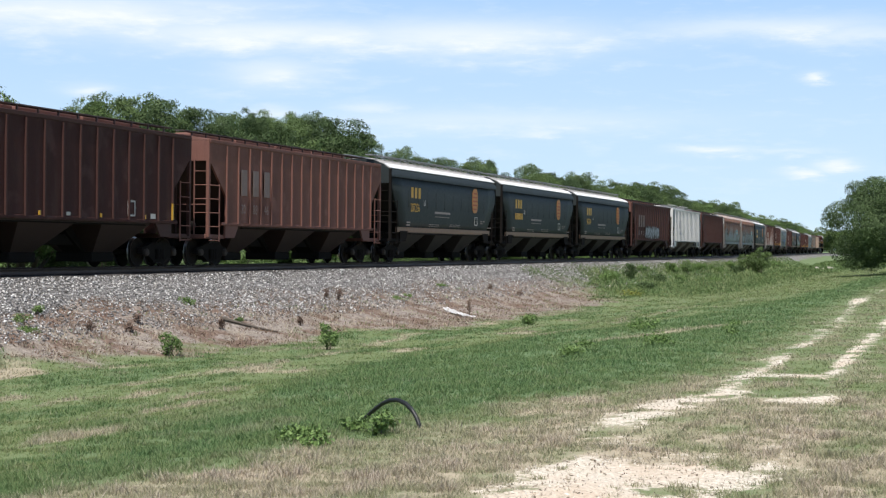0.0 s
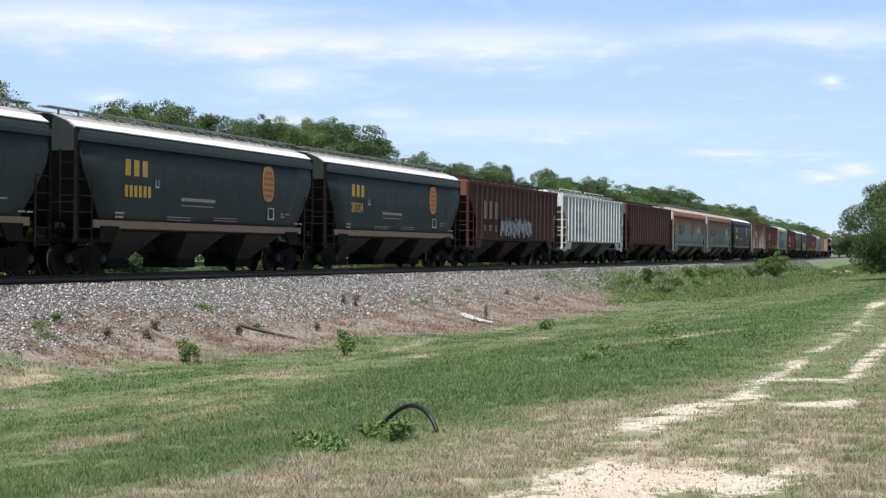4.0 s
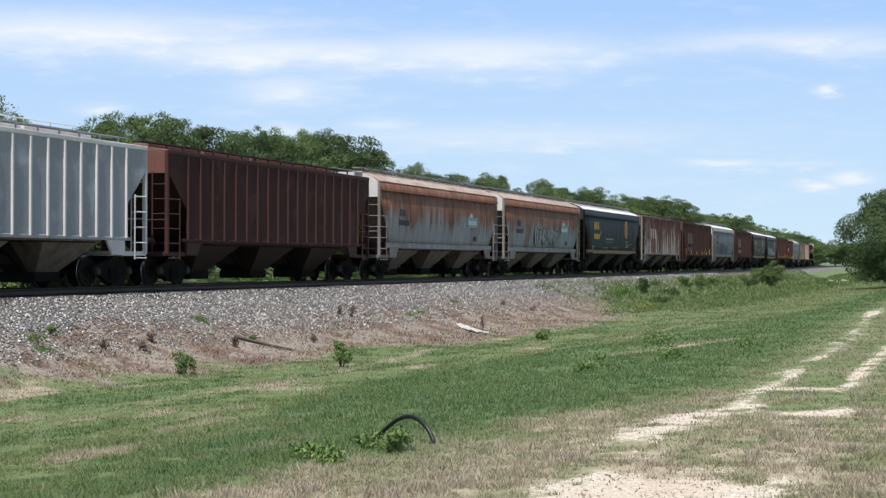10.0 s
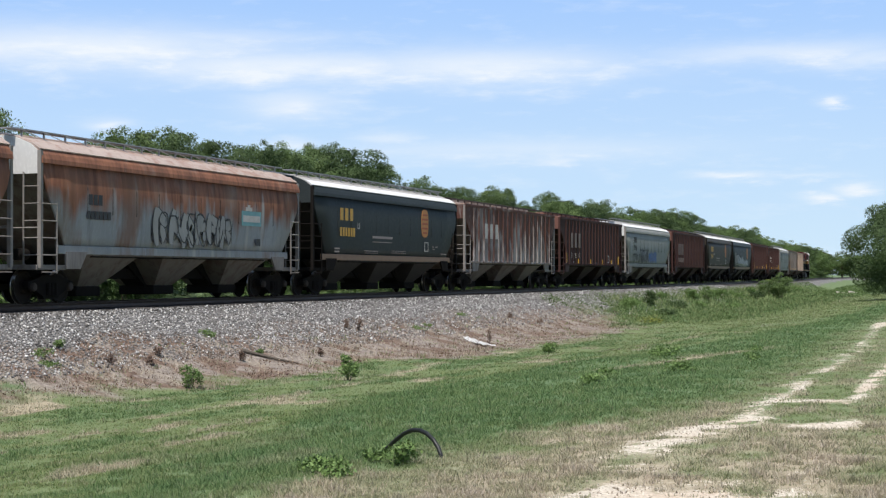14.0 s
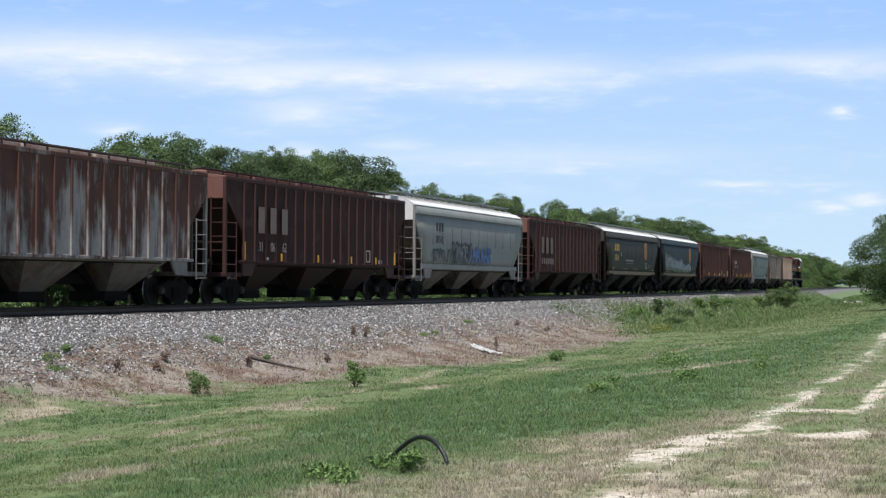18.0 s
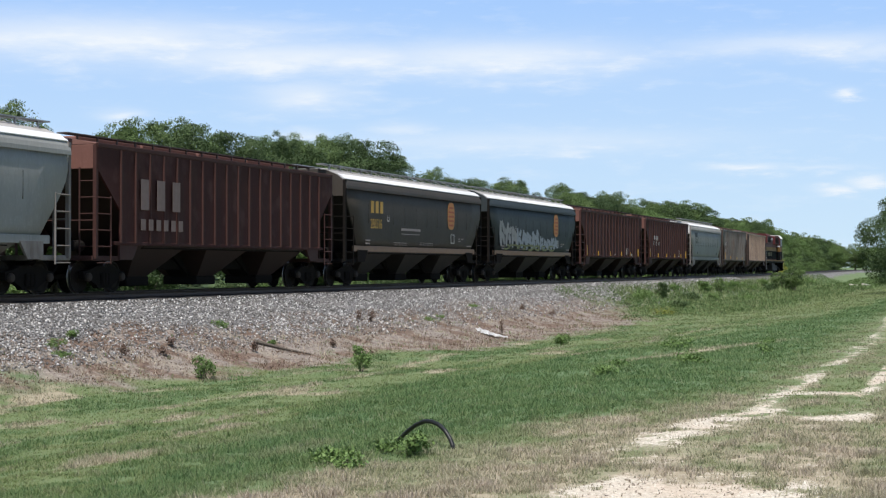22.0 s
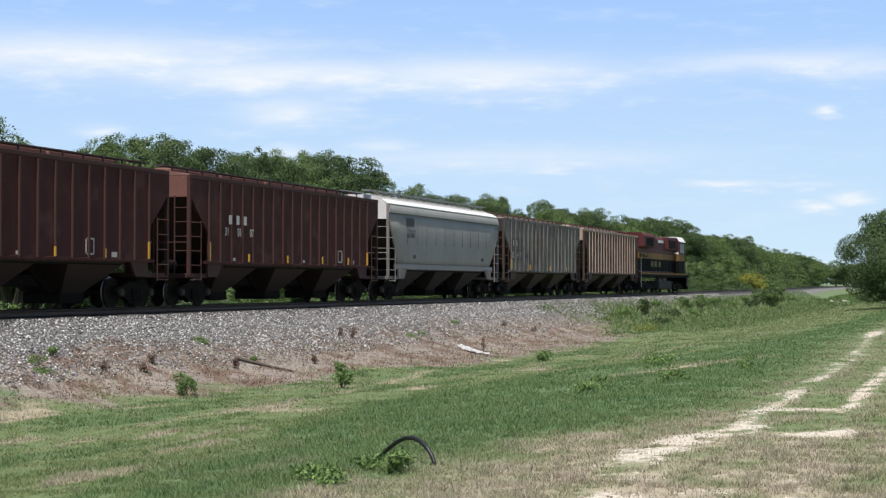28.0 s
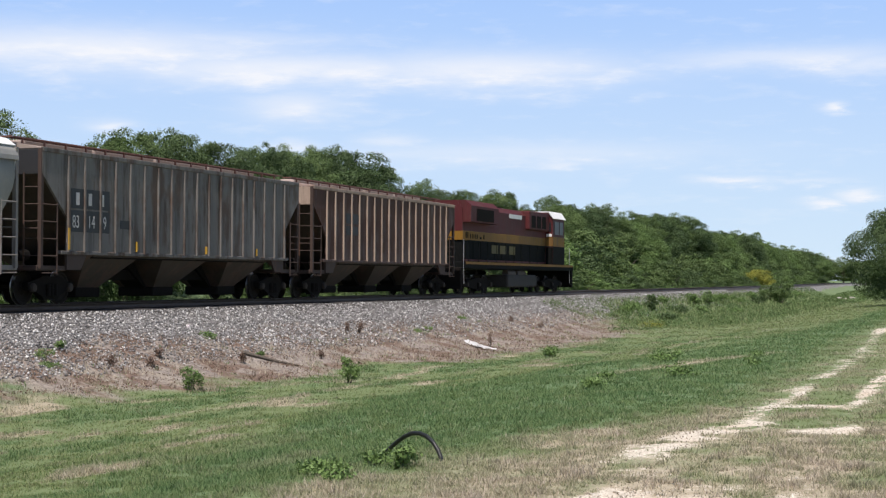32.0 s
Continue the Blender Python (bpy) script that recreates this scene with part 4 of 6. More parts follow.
# ---- train: materials ----
def paint(name, base, rust=0.25, dirt=0.4, rust_colour=(0.20, 0.070, 0.030), high=0.0, streak=0.35, gloss=0.65, grime_shade=0.0, chalk=0.0, smudge=0.0):
    """Weathered car paint: fading, vertical grime streaks, rust in patches; high: rust that creeps down from the eave."""
    k = Nodes(name, gloss)
    rnd = k.math("MULTIPLY", k.object_random(), 40.0)
    big = k.noise(0.55, 5, (1, 1, 0.7), offset=rnd)
    fine = k.noise(14.0, 6, (1, 1, 0.5))
    runs = k.noise(3.2, 5, (1, 1, 0.10), 0.65)
    c = k.mix(k.ramp(big, (0.35, 0.0), (0.75, 0.55)), base, tuple(x * 0.62 for x in base))
    c = k.mix(k.ramp(fine, (0.5, 0.0), (0.8, 0.35)), c, tuple(min(1, x * 1.35 + 0.02) for x in base))
    c = k.mix(k.ramp(runs, (0.52, 0.0), (0.72, streak)), c, tuple(x * 0.35 + 0.012 for x in base))
    if dirt:
        low = k.ramp(k.math("ADD", k.math("MULTIPLY", k.axis(2), -0.28), k.math("MULTIPLY", k.noise(1.3, 4), 0.9)), (0.0, 0.0), (0.45, dirt))
        c = k.mix(low, c, (0.10, 0.082, 0.066))
    if rust:
        spots = k.ramp(k.math("ADD", k.math("MULTIPLY", big, 0.5), k.math("MULTIPLY", runs, 0.5)), (0.60 - 0.25 * rust, 0.0), (0.72 - 0.2 * rust, min(1.0, rust * 1.6)))
        c = k.mix(spots, c, k.mix(fine, rust_colour, tuple(x * 2.0 for x in rust_colour)))
    if high:
        z = k.axis(2)
        wob = k.math("SUBTRACT", k.noise(0.55, 3, (1, 1, 0.6), 0.5, offset=rnd), 0.5)
        fingers = k.math("SUBTRACT", k.noise(2.6, 5, (1, 1, 0.09), 0.6, offset=k.math("ADD", rnd, 2.0)), 0.5)
        band = k.math("ADD", k.math("SUBTRACT", z, 2.28), k.math("ADD", k.math("MULTIPLY", wob, 2.6), k.math("MULTIPLY", fingers, 2.2)))
        seam = k.math("ABSOLUTE", k.math("SUBTRACT", k.math("FRACT", k.math("ADD", k.math("DIVIDE", k.axis(1), 1.24), k.math("MULTIPLY", fingers, 0.30))), 0.5))
        pale = k.math("MULTIPLY", k.ramp(seam, (0.38, 0.0), (0.48, 1.0)), k.ramp(k.noise(0.9, 4, (1, 1, 0.4), 0.6, offset=k.math("ADD", rnd, 7.0)), (0.42, 0.0), (0.60, 1.0)))
        band = k.math("SUBTRACT", band, k.math("MULTIPLY", pale, 0.7))
        rusty = k.mix(k.ramp(k.noise(3.4, 6, (1, 1, 0.10), 0.65, offset=rnd), (0.34, 0.0), (0.66, 1.0)), (0.115, 0.040, 0.022), (0.36, 0.150, 0.082))
        rusty = k.mix(k.ramp(k.noise(0.8, 5, (1, 1, 0.5), 0.6, offset=k.math("ADD", rnd, 13.0)), (0.54, 0.0), (0.68, 0.45)), rusty, (0.33, 0.265, 0.225))
        c = k.mix(k.math("MULTIPLY", pale, 0.55), c, (0.50, 0.46, 0.41))
        c = k.mix(k.ramp(band, (0.0, 0.0), (0.65, high * 0.95)), c, rusty)
        low_runs = k.ramp(k.math("ADD", k.noise(0.9, 5, (1, 1, 0.30), 0.6, offset=k.math("ADD", rnd, 3.0)), k.math("MULTIPLY", fingers, 0.25)), (0.54, 0.0), (0.68, 0.75))
        c = k.mix(low_runs, c, (0.19, 0.095, 0.060))
    if smudge:
        g = k.ramp(k.noise(1.5, 3, (1, 1, 0.9), 0.5, offset=k.math("ADD", rnd, 23.0)), (0.56, 0.0), (0.68, smudge))
        c = k.mix(g, c, tuple(min(1, x * 1.5 + 0.03) for x in base))
    if grime_shade:
        g = k.ramp(k.noise(2.4, 6, (1, 1, 0.16), 0.7, offset=k.math("ADD", rnd, 11.0)), (0.50, 0.0), (0.62, grime_shade))
        c = k.mix(g, c, (0.060, 0.038, 0.028))
        c = k.mix(k.ramp(k.noise(1.4, 6, (1, 1, 0.38), 0.65, offset=k.math("ADD", rnd, 19.0)), (0.52, 0.0), (0.62, grime_shade * 0.9)), c, (0.10, 0.062, 0.045))
    if chalk:
        blotch = k.noise(0.9, 5, (1, 1, 0.55), 0.6, offset=k.math("ADD", rnd, 5.0))
        brush = k.noise(5.0, 5, (1, 1, 0.12), 0.65, offset=k.math("ADD", rnd, 6.0))
        g = k.math("ADD", k.math("ADD", k.math("MULTIPLY", blotch, 0.75), k.math("MULTIPLY", brush, 0.55)), k.math("MULTIPLY", k.math("SUBTRACT", 2.9, k.axis(2)), 0.05))
        c = k.mix(k.ramp(g, (0.62, 0.0), (0.76, chalk)), c, k.mix(fine, (0.24, 0.215, 0.20), (0.44, 0.415, 0.40)))
    k.bsdf.inputs["Specular IOR Level"].default_value = 0.3
    k.bump(k.noise(1.6, 4), 0.12, 0.05)
    return k.done(c, k.mix(fine, (gloss, gloss, gloss), (0.85, 0.85, 0.85)))


# UNDER also paints in the deep shade between the hopper bays
UNDER = plain("grimy_underframe_and_bay_shade", (0.013, 0.011, 0.010), 0.95)
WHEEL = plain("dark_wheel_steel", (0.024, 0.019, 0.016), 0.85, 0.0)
TREAD = plain("bright_worn_steel", (0.55, 0.53, 0.50), 0.28, 1.0, 0.2)
BEARING = plain("bearing_cap", (0.055, 0.045, 0.038), 0.7, 0.0)
GRATE = plain("galvanised_grating", (0.33, 0.33, 0.34), 0.6, 0.4)
DARK_GRATE = plain("dark_grating", (0.07, 0.055, 0.05), 0.8)
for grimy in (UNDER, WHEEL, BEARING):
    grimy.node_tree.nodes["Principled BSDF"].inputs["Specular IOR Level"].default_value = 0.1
LETTER_W = plain("faded_white_lettering", (0.50, 0.47, 0.44), 0.7)
LETTER_FADE = plain("worn_white_lettering", (0.30, 0.25, 0.23), 0.7)
SLATE = plain("sprayed_slate", (0.13, 0.135, 0.15), 0.6)
SILVER = plain("sprayed_silver", (0.22, 0.24, 0.26), 0.5, 0.0, 0.7)
OLIVE_SPRAY = plain("sprayed_olive", (0.14, 0.15, 0.05), 0.6)
LETTER_PALE = plain("ghosted_lettering", (0.19, 0.135, 0.118), 0.7)
LETTER_Y = plain("yellow_lettering", (0.48, 0.29, 0.055), 0.6)
LETTER_K = plain("black_lettering", (0.022, 0.022, 0.024), 0.6)
REFLECT_Y = plain("yellow_reflector_tape", (0.42, 0.24, 0.03), 0.5)
ORANGE = plain("orange_herald", (0.46, 0.19, 0.045), 0.6, 0.0, 0.8)
ORANGE_DK = plain("red_orange_herald", (0.34, 0.075, 0.022), 0.6)
TEAL = plain("teal_badge", (0.15, 0.32, 0.34), 0.6)
SILL_TAN = plain("tan_sill_stripe", (0.27, 0.17, 0.11), 0.7)
MESH_CACHE = {}


def cached(key, make, material):
    """One shared mesh for pieces that are alike."""
    if key not in MESH_CACHE:
        bm = make()
        me = bpy.data.meshes.new(key[0])
        bm.to_mesh(me)
        bm.free()
        me.materials.append(material)
        MESH_CACHE[key] = me
    return MESH_CACHE[key]


# ---- train: running gear ----
WHEEL_R = 0.46


def make_wheelset():
    bm = bmesh.new()
    tube(bm, [(-1.12, 0, 0), (1.12, 0, 0)], 0.085, 10)
    for s in (-1, 1):
        lathe(bm, [(s * 0.69, 0.48), (s * 0.715, 0.48), (s * 0.72, WHEEL_R), (s * 0.815, WHEEL_R - 0.006), (s * 0.818, 0.40), (s * 0.79, 0.37), (s * 0.78, 0.19), (s * 0.84, 0.15), (s * 0.85, 0.09)], (0, 0, 0), "x", 24)
    for f in bm.faces:
        c = f.calc_center_median()
        if math.hypot(c.y, c.z) > 0.43 and abs(c.x) > 0.716:
            f.material_index = 1
    return bm


def make_side_frame(base=1.78):
    h = base / 2
    bm = bmesh.new()
    prism(bm, [(-h - 0.20, 0.40), (-h + 0.16, 0.36), (-0.42, 0.22), (-0.33, 0.13), (0.33, 0.13), (0.42, 0.22), (h - 0.16, 0.36), (h + 0.20, 0.40), (h + 0.22, 0.60), (h - 0.10, 0.66), (0.40, 0.78), (-0.40, 0.78), (-h + 0.10, 0.66), (-h - 0.22, 0.60)], "x", 0.93, 1.10)
    for y in (-0.17, 0.0, 0.17):
        lathe(bm, [(0.24, 0.075), (0.56, 0.075)], (1.12, y, 0), "z", 10)
    return bm


def make_bearing():
    bm = bmesh.new()
    lathe(bm, [(1.06, 0.125), (1.15, 0.125), (1.19, 0.10), (1.20, 0.04)], (0, 0, 0), "x", 14)
    return bm


def add_truck(car, y, axles=(-0.89, 0.89)):
    truck = part("truck", cached(("bolster",), lambda: soft_box(-1.0, 1.0, -0.2, 0.2, 0.42, 0.72, 0.03, 1), UNDER), None, car)
    truck.location.y = y
    for flip in (1, -1):
        ob = part("side_frame", cached(("side_frame", len(axles)), lambda: make_side_frame(axles[-1] - axles[0]), UNDER), None, truck)
        ob.rotation_euler.z = 0 if flip == 1 else math.pi
    for d in axles:
        w = part("wheelset", cached(("wheelset",), make_wheelset, WHEEL), None, truck)
        if len(w.data.materials) < 2:
            w.data.materials.append(TREAD)
        w.location = (0, d, WHEEL_R)
        SPINNERS.append(w)
        for flip in (1, -1):
            b = part("bearing", cached(("bearing",), make_bearing, BEARING), None, truck)
            b.location = (0, d, WHEEL_R)
            b.rotation_euler.z = 0 if flip == 1 else math.pi
    return truck


SPINNERS = []


# ---- train: hopper cars ----
def lettering(text, size, material, car, name, y, z, x, label="", wide=1.0):
    """Flat painted characters on the near side, reading along +y."""
    cu = bpy.data.curves.new(name, "FONT")
    cu.body, cu.size, cu.extrude = text, size, 0.002
    cu.materials.append(material)
    tmp = bpy.data.objects.new(name, cu)
    me = bpy.data.meshes.new_from_object(tmp)
    bpy.data.objects.remove(tmp)
    me.materials.clear()
    me.materials.append(material)
    ob = part(name, me, None, car, label)
    ob.matrix_local = Matrix.Translation((x, y, z)) @ Matrix(((0, 0, 1, 0), (wide, 0, 0, 0), (0, 1, 0, 0), (0, 0, 0, 1)))
    return ob


def bars(car, name, material, rows, x, label=""):
    """Painted plain bars on the near side, each a part: rows of y0, y1, z0, z1."""
    ob = None
    for y0, y1, z0, z1 in rows:
        ob = part(name, boxes((x - 0.004, x + 0.006, y0, y1, z0, z1)), material, car, label)
    return ob


def mark(car, y, z, h, w, gap, material, x, n=3):
    """The painted owner's mark as plain bars, one for each character."""
    for i in range(n):
        y0 = y + i * (w + gap)
        bm = boxes((x - 0.004, x + 0.006, y0 + 0.08 * w, y0 + 0.86 * w, z, z + h))
        part("owner_mark", bm, material, car, "painted mark in plain blocks")


def hopper_car(label, L, kind, body_mat, roof_mat, rail_mat, rack_mat, hopper_mat, ribs=18, header_mat=None, sill_mat=None, grate=None, eave=4.2, handrails=False, top_mat=None):
    """A three-bay covered hopper. Origin: the rear corner posts' line on the track's centre, rail level; near side +x."""
    car = empty("hopper_car", label, "hopper car", "covered hopper cars of the train")
    curved = kind == "curved"
    hw = 1.58
    zb = 1.42
    header_mat = header_mat or rail_mat
    grate = grate or DARK_GRATE
    # body with the sloped ends, behind the side sheets
    bm = bmesh.new()
    prism(bm, [(0.05, eave), (0.05, 3.52), (2.75, zb - 0.1), (L - 2.75, zb - 0.1), (L - 0.05, 3.52), (L - 0.05, eave)], "x", -hw + 0.10, hw - 0.10)
    part("slope_sheet", bm, hopper_mat, car)
    # dark sheet added under the body to paint in the shade between bays
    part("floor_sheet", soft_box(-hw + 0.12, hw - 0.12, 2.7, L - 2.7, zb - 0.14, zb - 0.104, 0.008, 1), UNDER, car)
    # side sheets
    if curved:
        edge = [(eave - 0.35, 0.10), (3.4, 0.12), (3.05, 0.25), (2.6, 0.55), (2.2, 0.85), (1.85, 1.12), (zb + 0.16, 1.30)]
        bulge = [hw - 0.05, hw + 0.005, hw + 0.02, hw + 0.01, hw - 0.02, hw - 0.06, hw - 0.10]
    else:
        edge = [(eave, 0.0), (3.52, 0.0), (2.35, 1.25), (zb, 1.25)]
        bulge = [hw] * 4
    for side in (1, -1):
        bm = bmesh.new()
        grid = []
        for (z, e0), x in zip(edge, bulge):
            ys = [e0 + (L - 2 * e0) * i / 12 for i in range(13)]
            grid.append([[bm.verts.new((side * (x - d), y, z)) for y in ys] for d in (0.0, 0.07)])
        for r0, r1 in zip(grid, grid[1:]):
            for i in range(12):
                bm.faces.new((r0[0][i], r0[0][i + 1], r1[0][i + 1], r1[0][i]))
                bm.faces.new((r0[1][i], r1[1][i], r1[1][i + 1], r0[1][i + 1]))
            for i in (0, 12):
                bm.faces.new((r0[0][i], r1[0][i], r1[1][i], r0[1][i]))
        for r in (grid[0], grid[-1]):
            for i in range(12):
                bm.faces.new((r[0][i], r[0][i + 1], r[1][i + 1], r[1][i]))
        bmesh.ops.recalc_face_normals(bm, faces=bm.faces[:])
        if curved:
            for f in bm.faces:
                f.smooth = True
        part("side_sheet", bm, body_mat, car)
        # ribs or sill
        if not curved:
            for i in range(ribs):
                y = 1.25 + (L - 2.5) * i / (ribs - 1)
                rib = part("rib", cached(("rib", rail_mat.name, eave), lambda: prism(bmesh.new(), [(hw, -0.040), (hw + 0.055, -0.032), (hw + 0.055, 0.032), (hw, 0.040)], "z", zb + 0.02, eave - 0.12), rail_mat), None, car)
                rib.location.y = y
                if side == -1:
                    rib.rotation_euler.z = math.pi
        else:
            for i in range(1, 11):
                y = 0.9 + (L - 1.8) * i / 11
                seam = part("seam", cached(("seam",), lambda: boxes((hw + 0.004, hw + 0.0225, -0.007, 0.007, 2.5, eave - 0.9)), BAY_DARK), None, car)
                seam.location.y = y
                if side == -1:
                    seam.rotation_euler.z = math.pi
        out = hw - 0.05 if curved else hw + 0.02
        bm = soft_box(min(side * (hw - 0.14), side * out), max(side * (hw - 0.14), side * out), 0.9, L - 0.9, zb - 0.05 if not curved else zb - 0.06, zb + 0.05 if not curved else zb + 0.17, 0.012, 1)
        part("side_sill", bm, sill_mat or body_mat, car)
        if curved:
            # the rounded shoulder over the side sheet, and the bright strip of roof above it
            for name, out, mat in (("shoulder", [(hw - 0.05, eave - 0.37), (hw + 0.035, eave - 0.365), (hw + 0.025, eave - 0.25), (hw - 0.020, eave - 0.12), (hw - 0.095, eave + 0.0), (hw - 0.15, eave - 0.02)], body_mat),
                                   ("roof_edge", [(hw - 0.075, eave + 0.0), (hw - 0.060, eave + 0.025), (1.24, eave + 0.215), (1.23, eave + 0.19)], roof_mat)):
                bm = prism(bmesh.new(), [(side * x, z) for x, z in out], "y", 0.0, L)
                part(name, bm, mat, car)
        else:
            bm = soft_box(min(side * (hw - 0.06), side * (hw + 0.03)), max(side * (hw - 0.06), side * (hw + 0.03)), 0.0, L, eave - 0.10, eave + 0.03, 0.015, 1)
            part("eave_rail", bm, rail_mat, car)
    # roof
    bm = bmesh.new()
    if curved:
        out = [(-hw + 0.09, eave - 0.01), (-1.24, eave + 0.185), (-0.80, eave + 0.37), (-0.40, eave + 0.43), (0.40, eave + 0.43), (0.80, eave + 0.37), (1.24, eave + 0.185), (hw - 0.09, eave - 0.01)]
    else:
        out = [(-hw - 0.02, eave), (-0.5, eave + 0.20), (0.5, eave + 0.20), (hw + 0.02, eave)]
    prism(bm, out, "y", 0.0, L)
    part("roof", bm, (top_mat or roof_mat) if curved else roof_mat, car)
    for i in range(4):
        y = 1.0 + (L - 2.0) * i / 4
        part("hatch_cover", cached(("hatch_cover", roof_mat.name, L, eave), lambda: soft_box(-0.30, 0.30, 0.06, (L - 2.0) / 4 - 0.06, eave + 0.18, eave + 0.50 if curved else eave + 0.34, 0.04, 2), top_mat or roof_mat), None, car).location.y = y
    top = eave + (0.60 if curved else 0.33)
    for side in (1, -1):
        a, b = sorted((side * 0.42, side * 0.78))
        part("running_board", boxes((a, b, -0.25, L + 0.25, top - 0.035, top)), grate, car)
        n = 16
        for i in range(n):
            ob = part("board_bracket", cached(("board_bracket", grate.name, curved, eave), lambda: boxes((0.72, 0.77, -0.022, 0.022, eave + 0.10, top - 0.03)), GRATE if curved else grate), None, car)
            ob.location.y = 0.3 + (L - 0.6) * i / (n - 1)
            if side == -1:
                ob.rotation_euler.z = math.pi
            elif curved and i < n - 1:
                step = (L - 0.6) / (n - 1)
                ob = part("board_brace", cached(("board_brace", L), lambda: tube(bmesh.new(), [(0.78, 0, top - 0.04), (0.90, step, eave + 0.32)], 0.012, 5), GRATE), None, car)
                ob.location.y = 0.3 + step * i
    if handrails:
        bm = bmesh.new()
        for y0, y1 in ((2.2, 7.6), (8.6, 13.9)):
            tube(bm, [(0.78, y0, top), (0.78, y0, top + 0.11), (0.78, y1, top + 0.11), (0.78, y1, top)], 0.02, 6)
            for k in range(1, 4):
                y = y0 + (y1 - y0) * k / 4
                tube(bm, [(0.78, y, top), (0.78, y, top + 0.11)], 0.016, 6)
        part("roof_rail", bm, rail_mat, car)
    # ends
    for e in (0, 1):
        def Y(y):
            return y if e == 0 else L - y
        y0, y1 = sorted((Y(-0.02), Y(0.09)))
        if curved:
            arch = [(1.54, 3.50), (1.56, eave - 0.36), (1.46, eave - 0.02), (1.22, eave + 0.17), (0.78, eave + 0.35), (0.40, eave + 0.41)]
            bm = prism(bmesh.new(), arch + [(-x, z) for x, z in reversed(arch)], "y", y0, y1)
        else:
            bm = soft_box(-hw + 0.02, hw - 0.02, y0, y1, 3.50, eave - 0.02, 0.012, 1)
        part("end_header", bm, header_mat, car)
        y0, y1 = sorted((Y(-0.12), Y(1.3)))
        part("end_platform", soft_box(-hw + 0.08, hw - 0.08, y0, y1, 0.92, 1.06, 0.015, 1), rack_mat, car)
        for side in (1, -1):
            x = side * (hw - 0.06)
            bm = boxes((x - 0.055, x + 0.055, min(Y(-0.04), Y(0.07)), max(Y(-0.04), Y(0.07)), 0.98, eave - 0.02))
            part("corner_post", bm, rack_mat, car)
            bm = bmesh.new()
            tube(bm, [(side * hw, Y(0.72), 0.82), (side * hw, Y(0.72), 2.75)], 0.028, 6)
            for i in range(5):
                z = 0.86 + i * 0.46
                tube(bm, [(side * hw, Y(0.02), z), (side * hw, Y(0.72), z)], 0.020, 6)
            part("side_ladder", bm, rack_mat, car)
            bm = bmesh.new()
            xs = side * (hw - 0.55)
            tube(bm, [(xs, Y(-0.03), 0.98), (xs, Y(-0.03), 3.55)], 0.026, 6)
            for i in range(5):
                z = 1.32 + i * 0.46
                tube(bm, [(xs, Y(-0.03), z), (x, Y(-0.03), z)], 0.018, 6)
            part("end_ladder", bm, rack_mat, car)
            bm = bmesh.new()
            prism(bm, [(Y(1.25), zb), (Y(1.25), 0.95), (Y(1.95), 0.95), (Y(2.3), zb)], "x", *sorted((side * (hw - 0.09), side * (hw - 0.02))))
            part("bolster_web", bm, rack_mat, car)
        bm = bmesh.new()
        tube(bm, [(-hw + 0.1, Y(-0.03), 2.05), (hw - 0.1, Y(-0.03), 2.05)], 0.022, 6)
        part("crossbar", bm, rack_mat, car)
        part("draft_box", soft_box(-0.30, 0.30, *sorted((Y(-0.10), Y(2.2))), 0.62, 0.96, 0.02, 1), UNDER, car)
        bm = bmesh.new()
        box(bm, -0.09, 0.09, *sorted((Y(-0.52), Y(-0.05))), 0.72, 0.90)
        prism(bm, [(-0.17, Y(-0.50)), (0.17, Y(-0.50)), (0.20, Y(-0.66)), (0.06, Y(-0.72)), (-0.05, Y(-0.62)), (-0.19, Y(-0.70))], "z", 0.66, 0.95)
        part("coupler", bm, UNDER, car)
        bm = bmesh.new()
        tube(bm, [(0.35, Y(-0.1), 0.75), (0.36, Y(-0.35), 0.55), (0.30, Y(-0.55), 0.42), (0.16, Y(-0.66), 0.48)], 0.03, 6)
        part("brake_hose", bm, UNDER, car)
        add_truck(car, Y(1.18))
    # brake gear at the rear end
    bm = bmesh.new()
    lathe(bm, [(-0.22, 0.27), (-0.19, 0.27)], (-0.75, 0, 2.6), "y", 16)
    part("brake_wheel", bm, UNDER, car)
    bm = bmesh.new()
    lathe(bm, [(0.35, 0.16), (0.85, 0.16)], (0.5, 0, 1.35), "y", 12)
    part("brake_cylinder", bm, UNDER, car)
    # hoppers
    w = (L - 3.3) / 3
    for i in range(3):
        c = 1.65 + w * (i + 0.5)
        def make():
            bm = bmesh.new()
            def ring(x, y, z):
                return [bm.verts.new(q) for q in ((x, -y, z), (x, y, z), (-x, y, z), (-x, -y, z))]
            top, low = ring(hw - 0.08, w * 0.35, zb - 0.02), ring(0.50, 0.46, 0.36)
            for k in range(4):
                bm.faces.new((top[k], top[(k + 1) % 4], low[(k + 1) % 4], low[k]))
            bm.faces.new(top[::-1])
            bm.faces.new(low)
            bmesh.ops.recalc_face_normals(bm, faces=bm.faces[:])
            return bm

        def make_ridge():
            # slope sheets that meet over the centre sill between two bays, their shade painted near-black
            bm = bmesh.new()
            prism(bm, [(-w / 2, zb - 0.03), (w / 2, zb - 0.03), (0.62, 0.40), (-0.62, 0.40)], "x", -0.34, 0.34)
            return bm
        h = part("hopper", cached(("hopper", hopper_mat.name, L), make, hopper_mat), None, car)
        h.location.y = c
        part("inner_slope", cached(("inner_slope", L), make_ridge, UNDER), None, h)
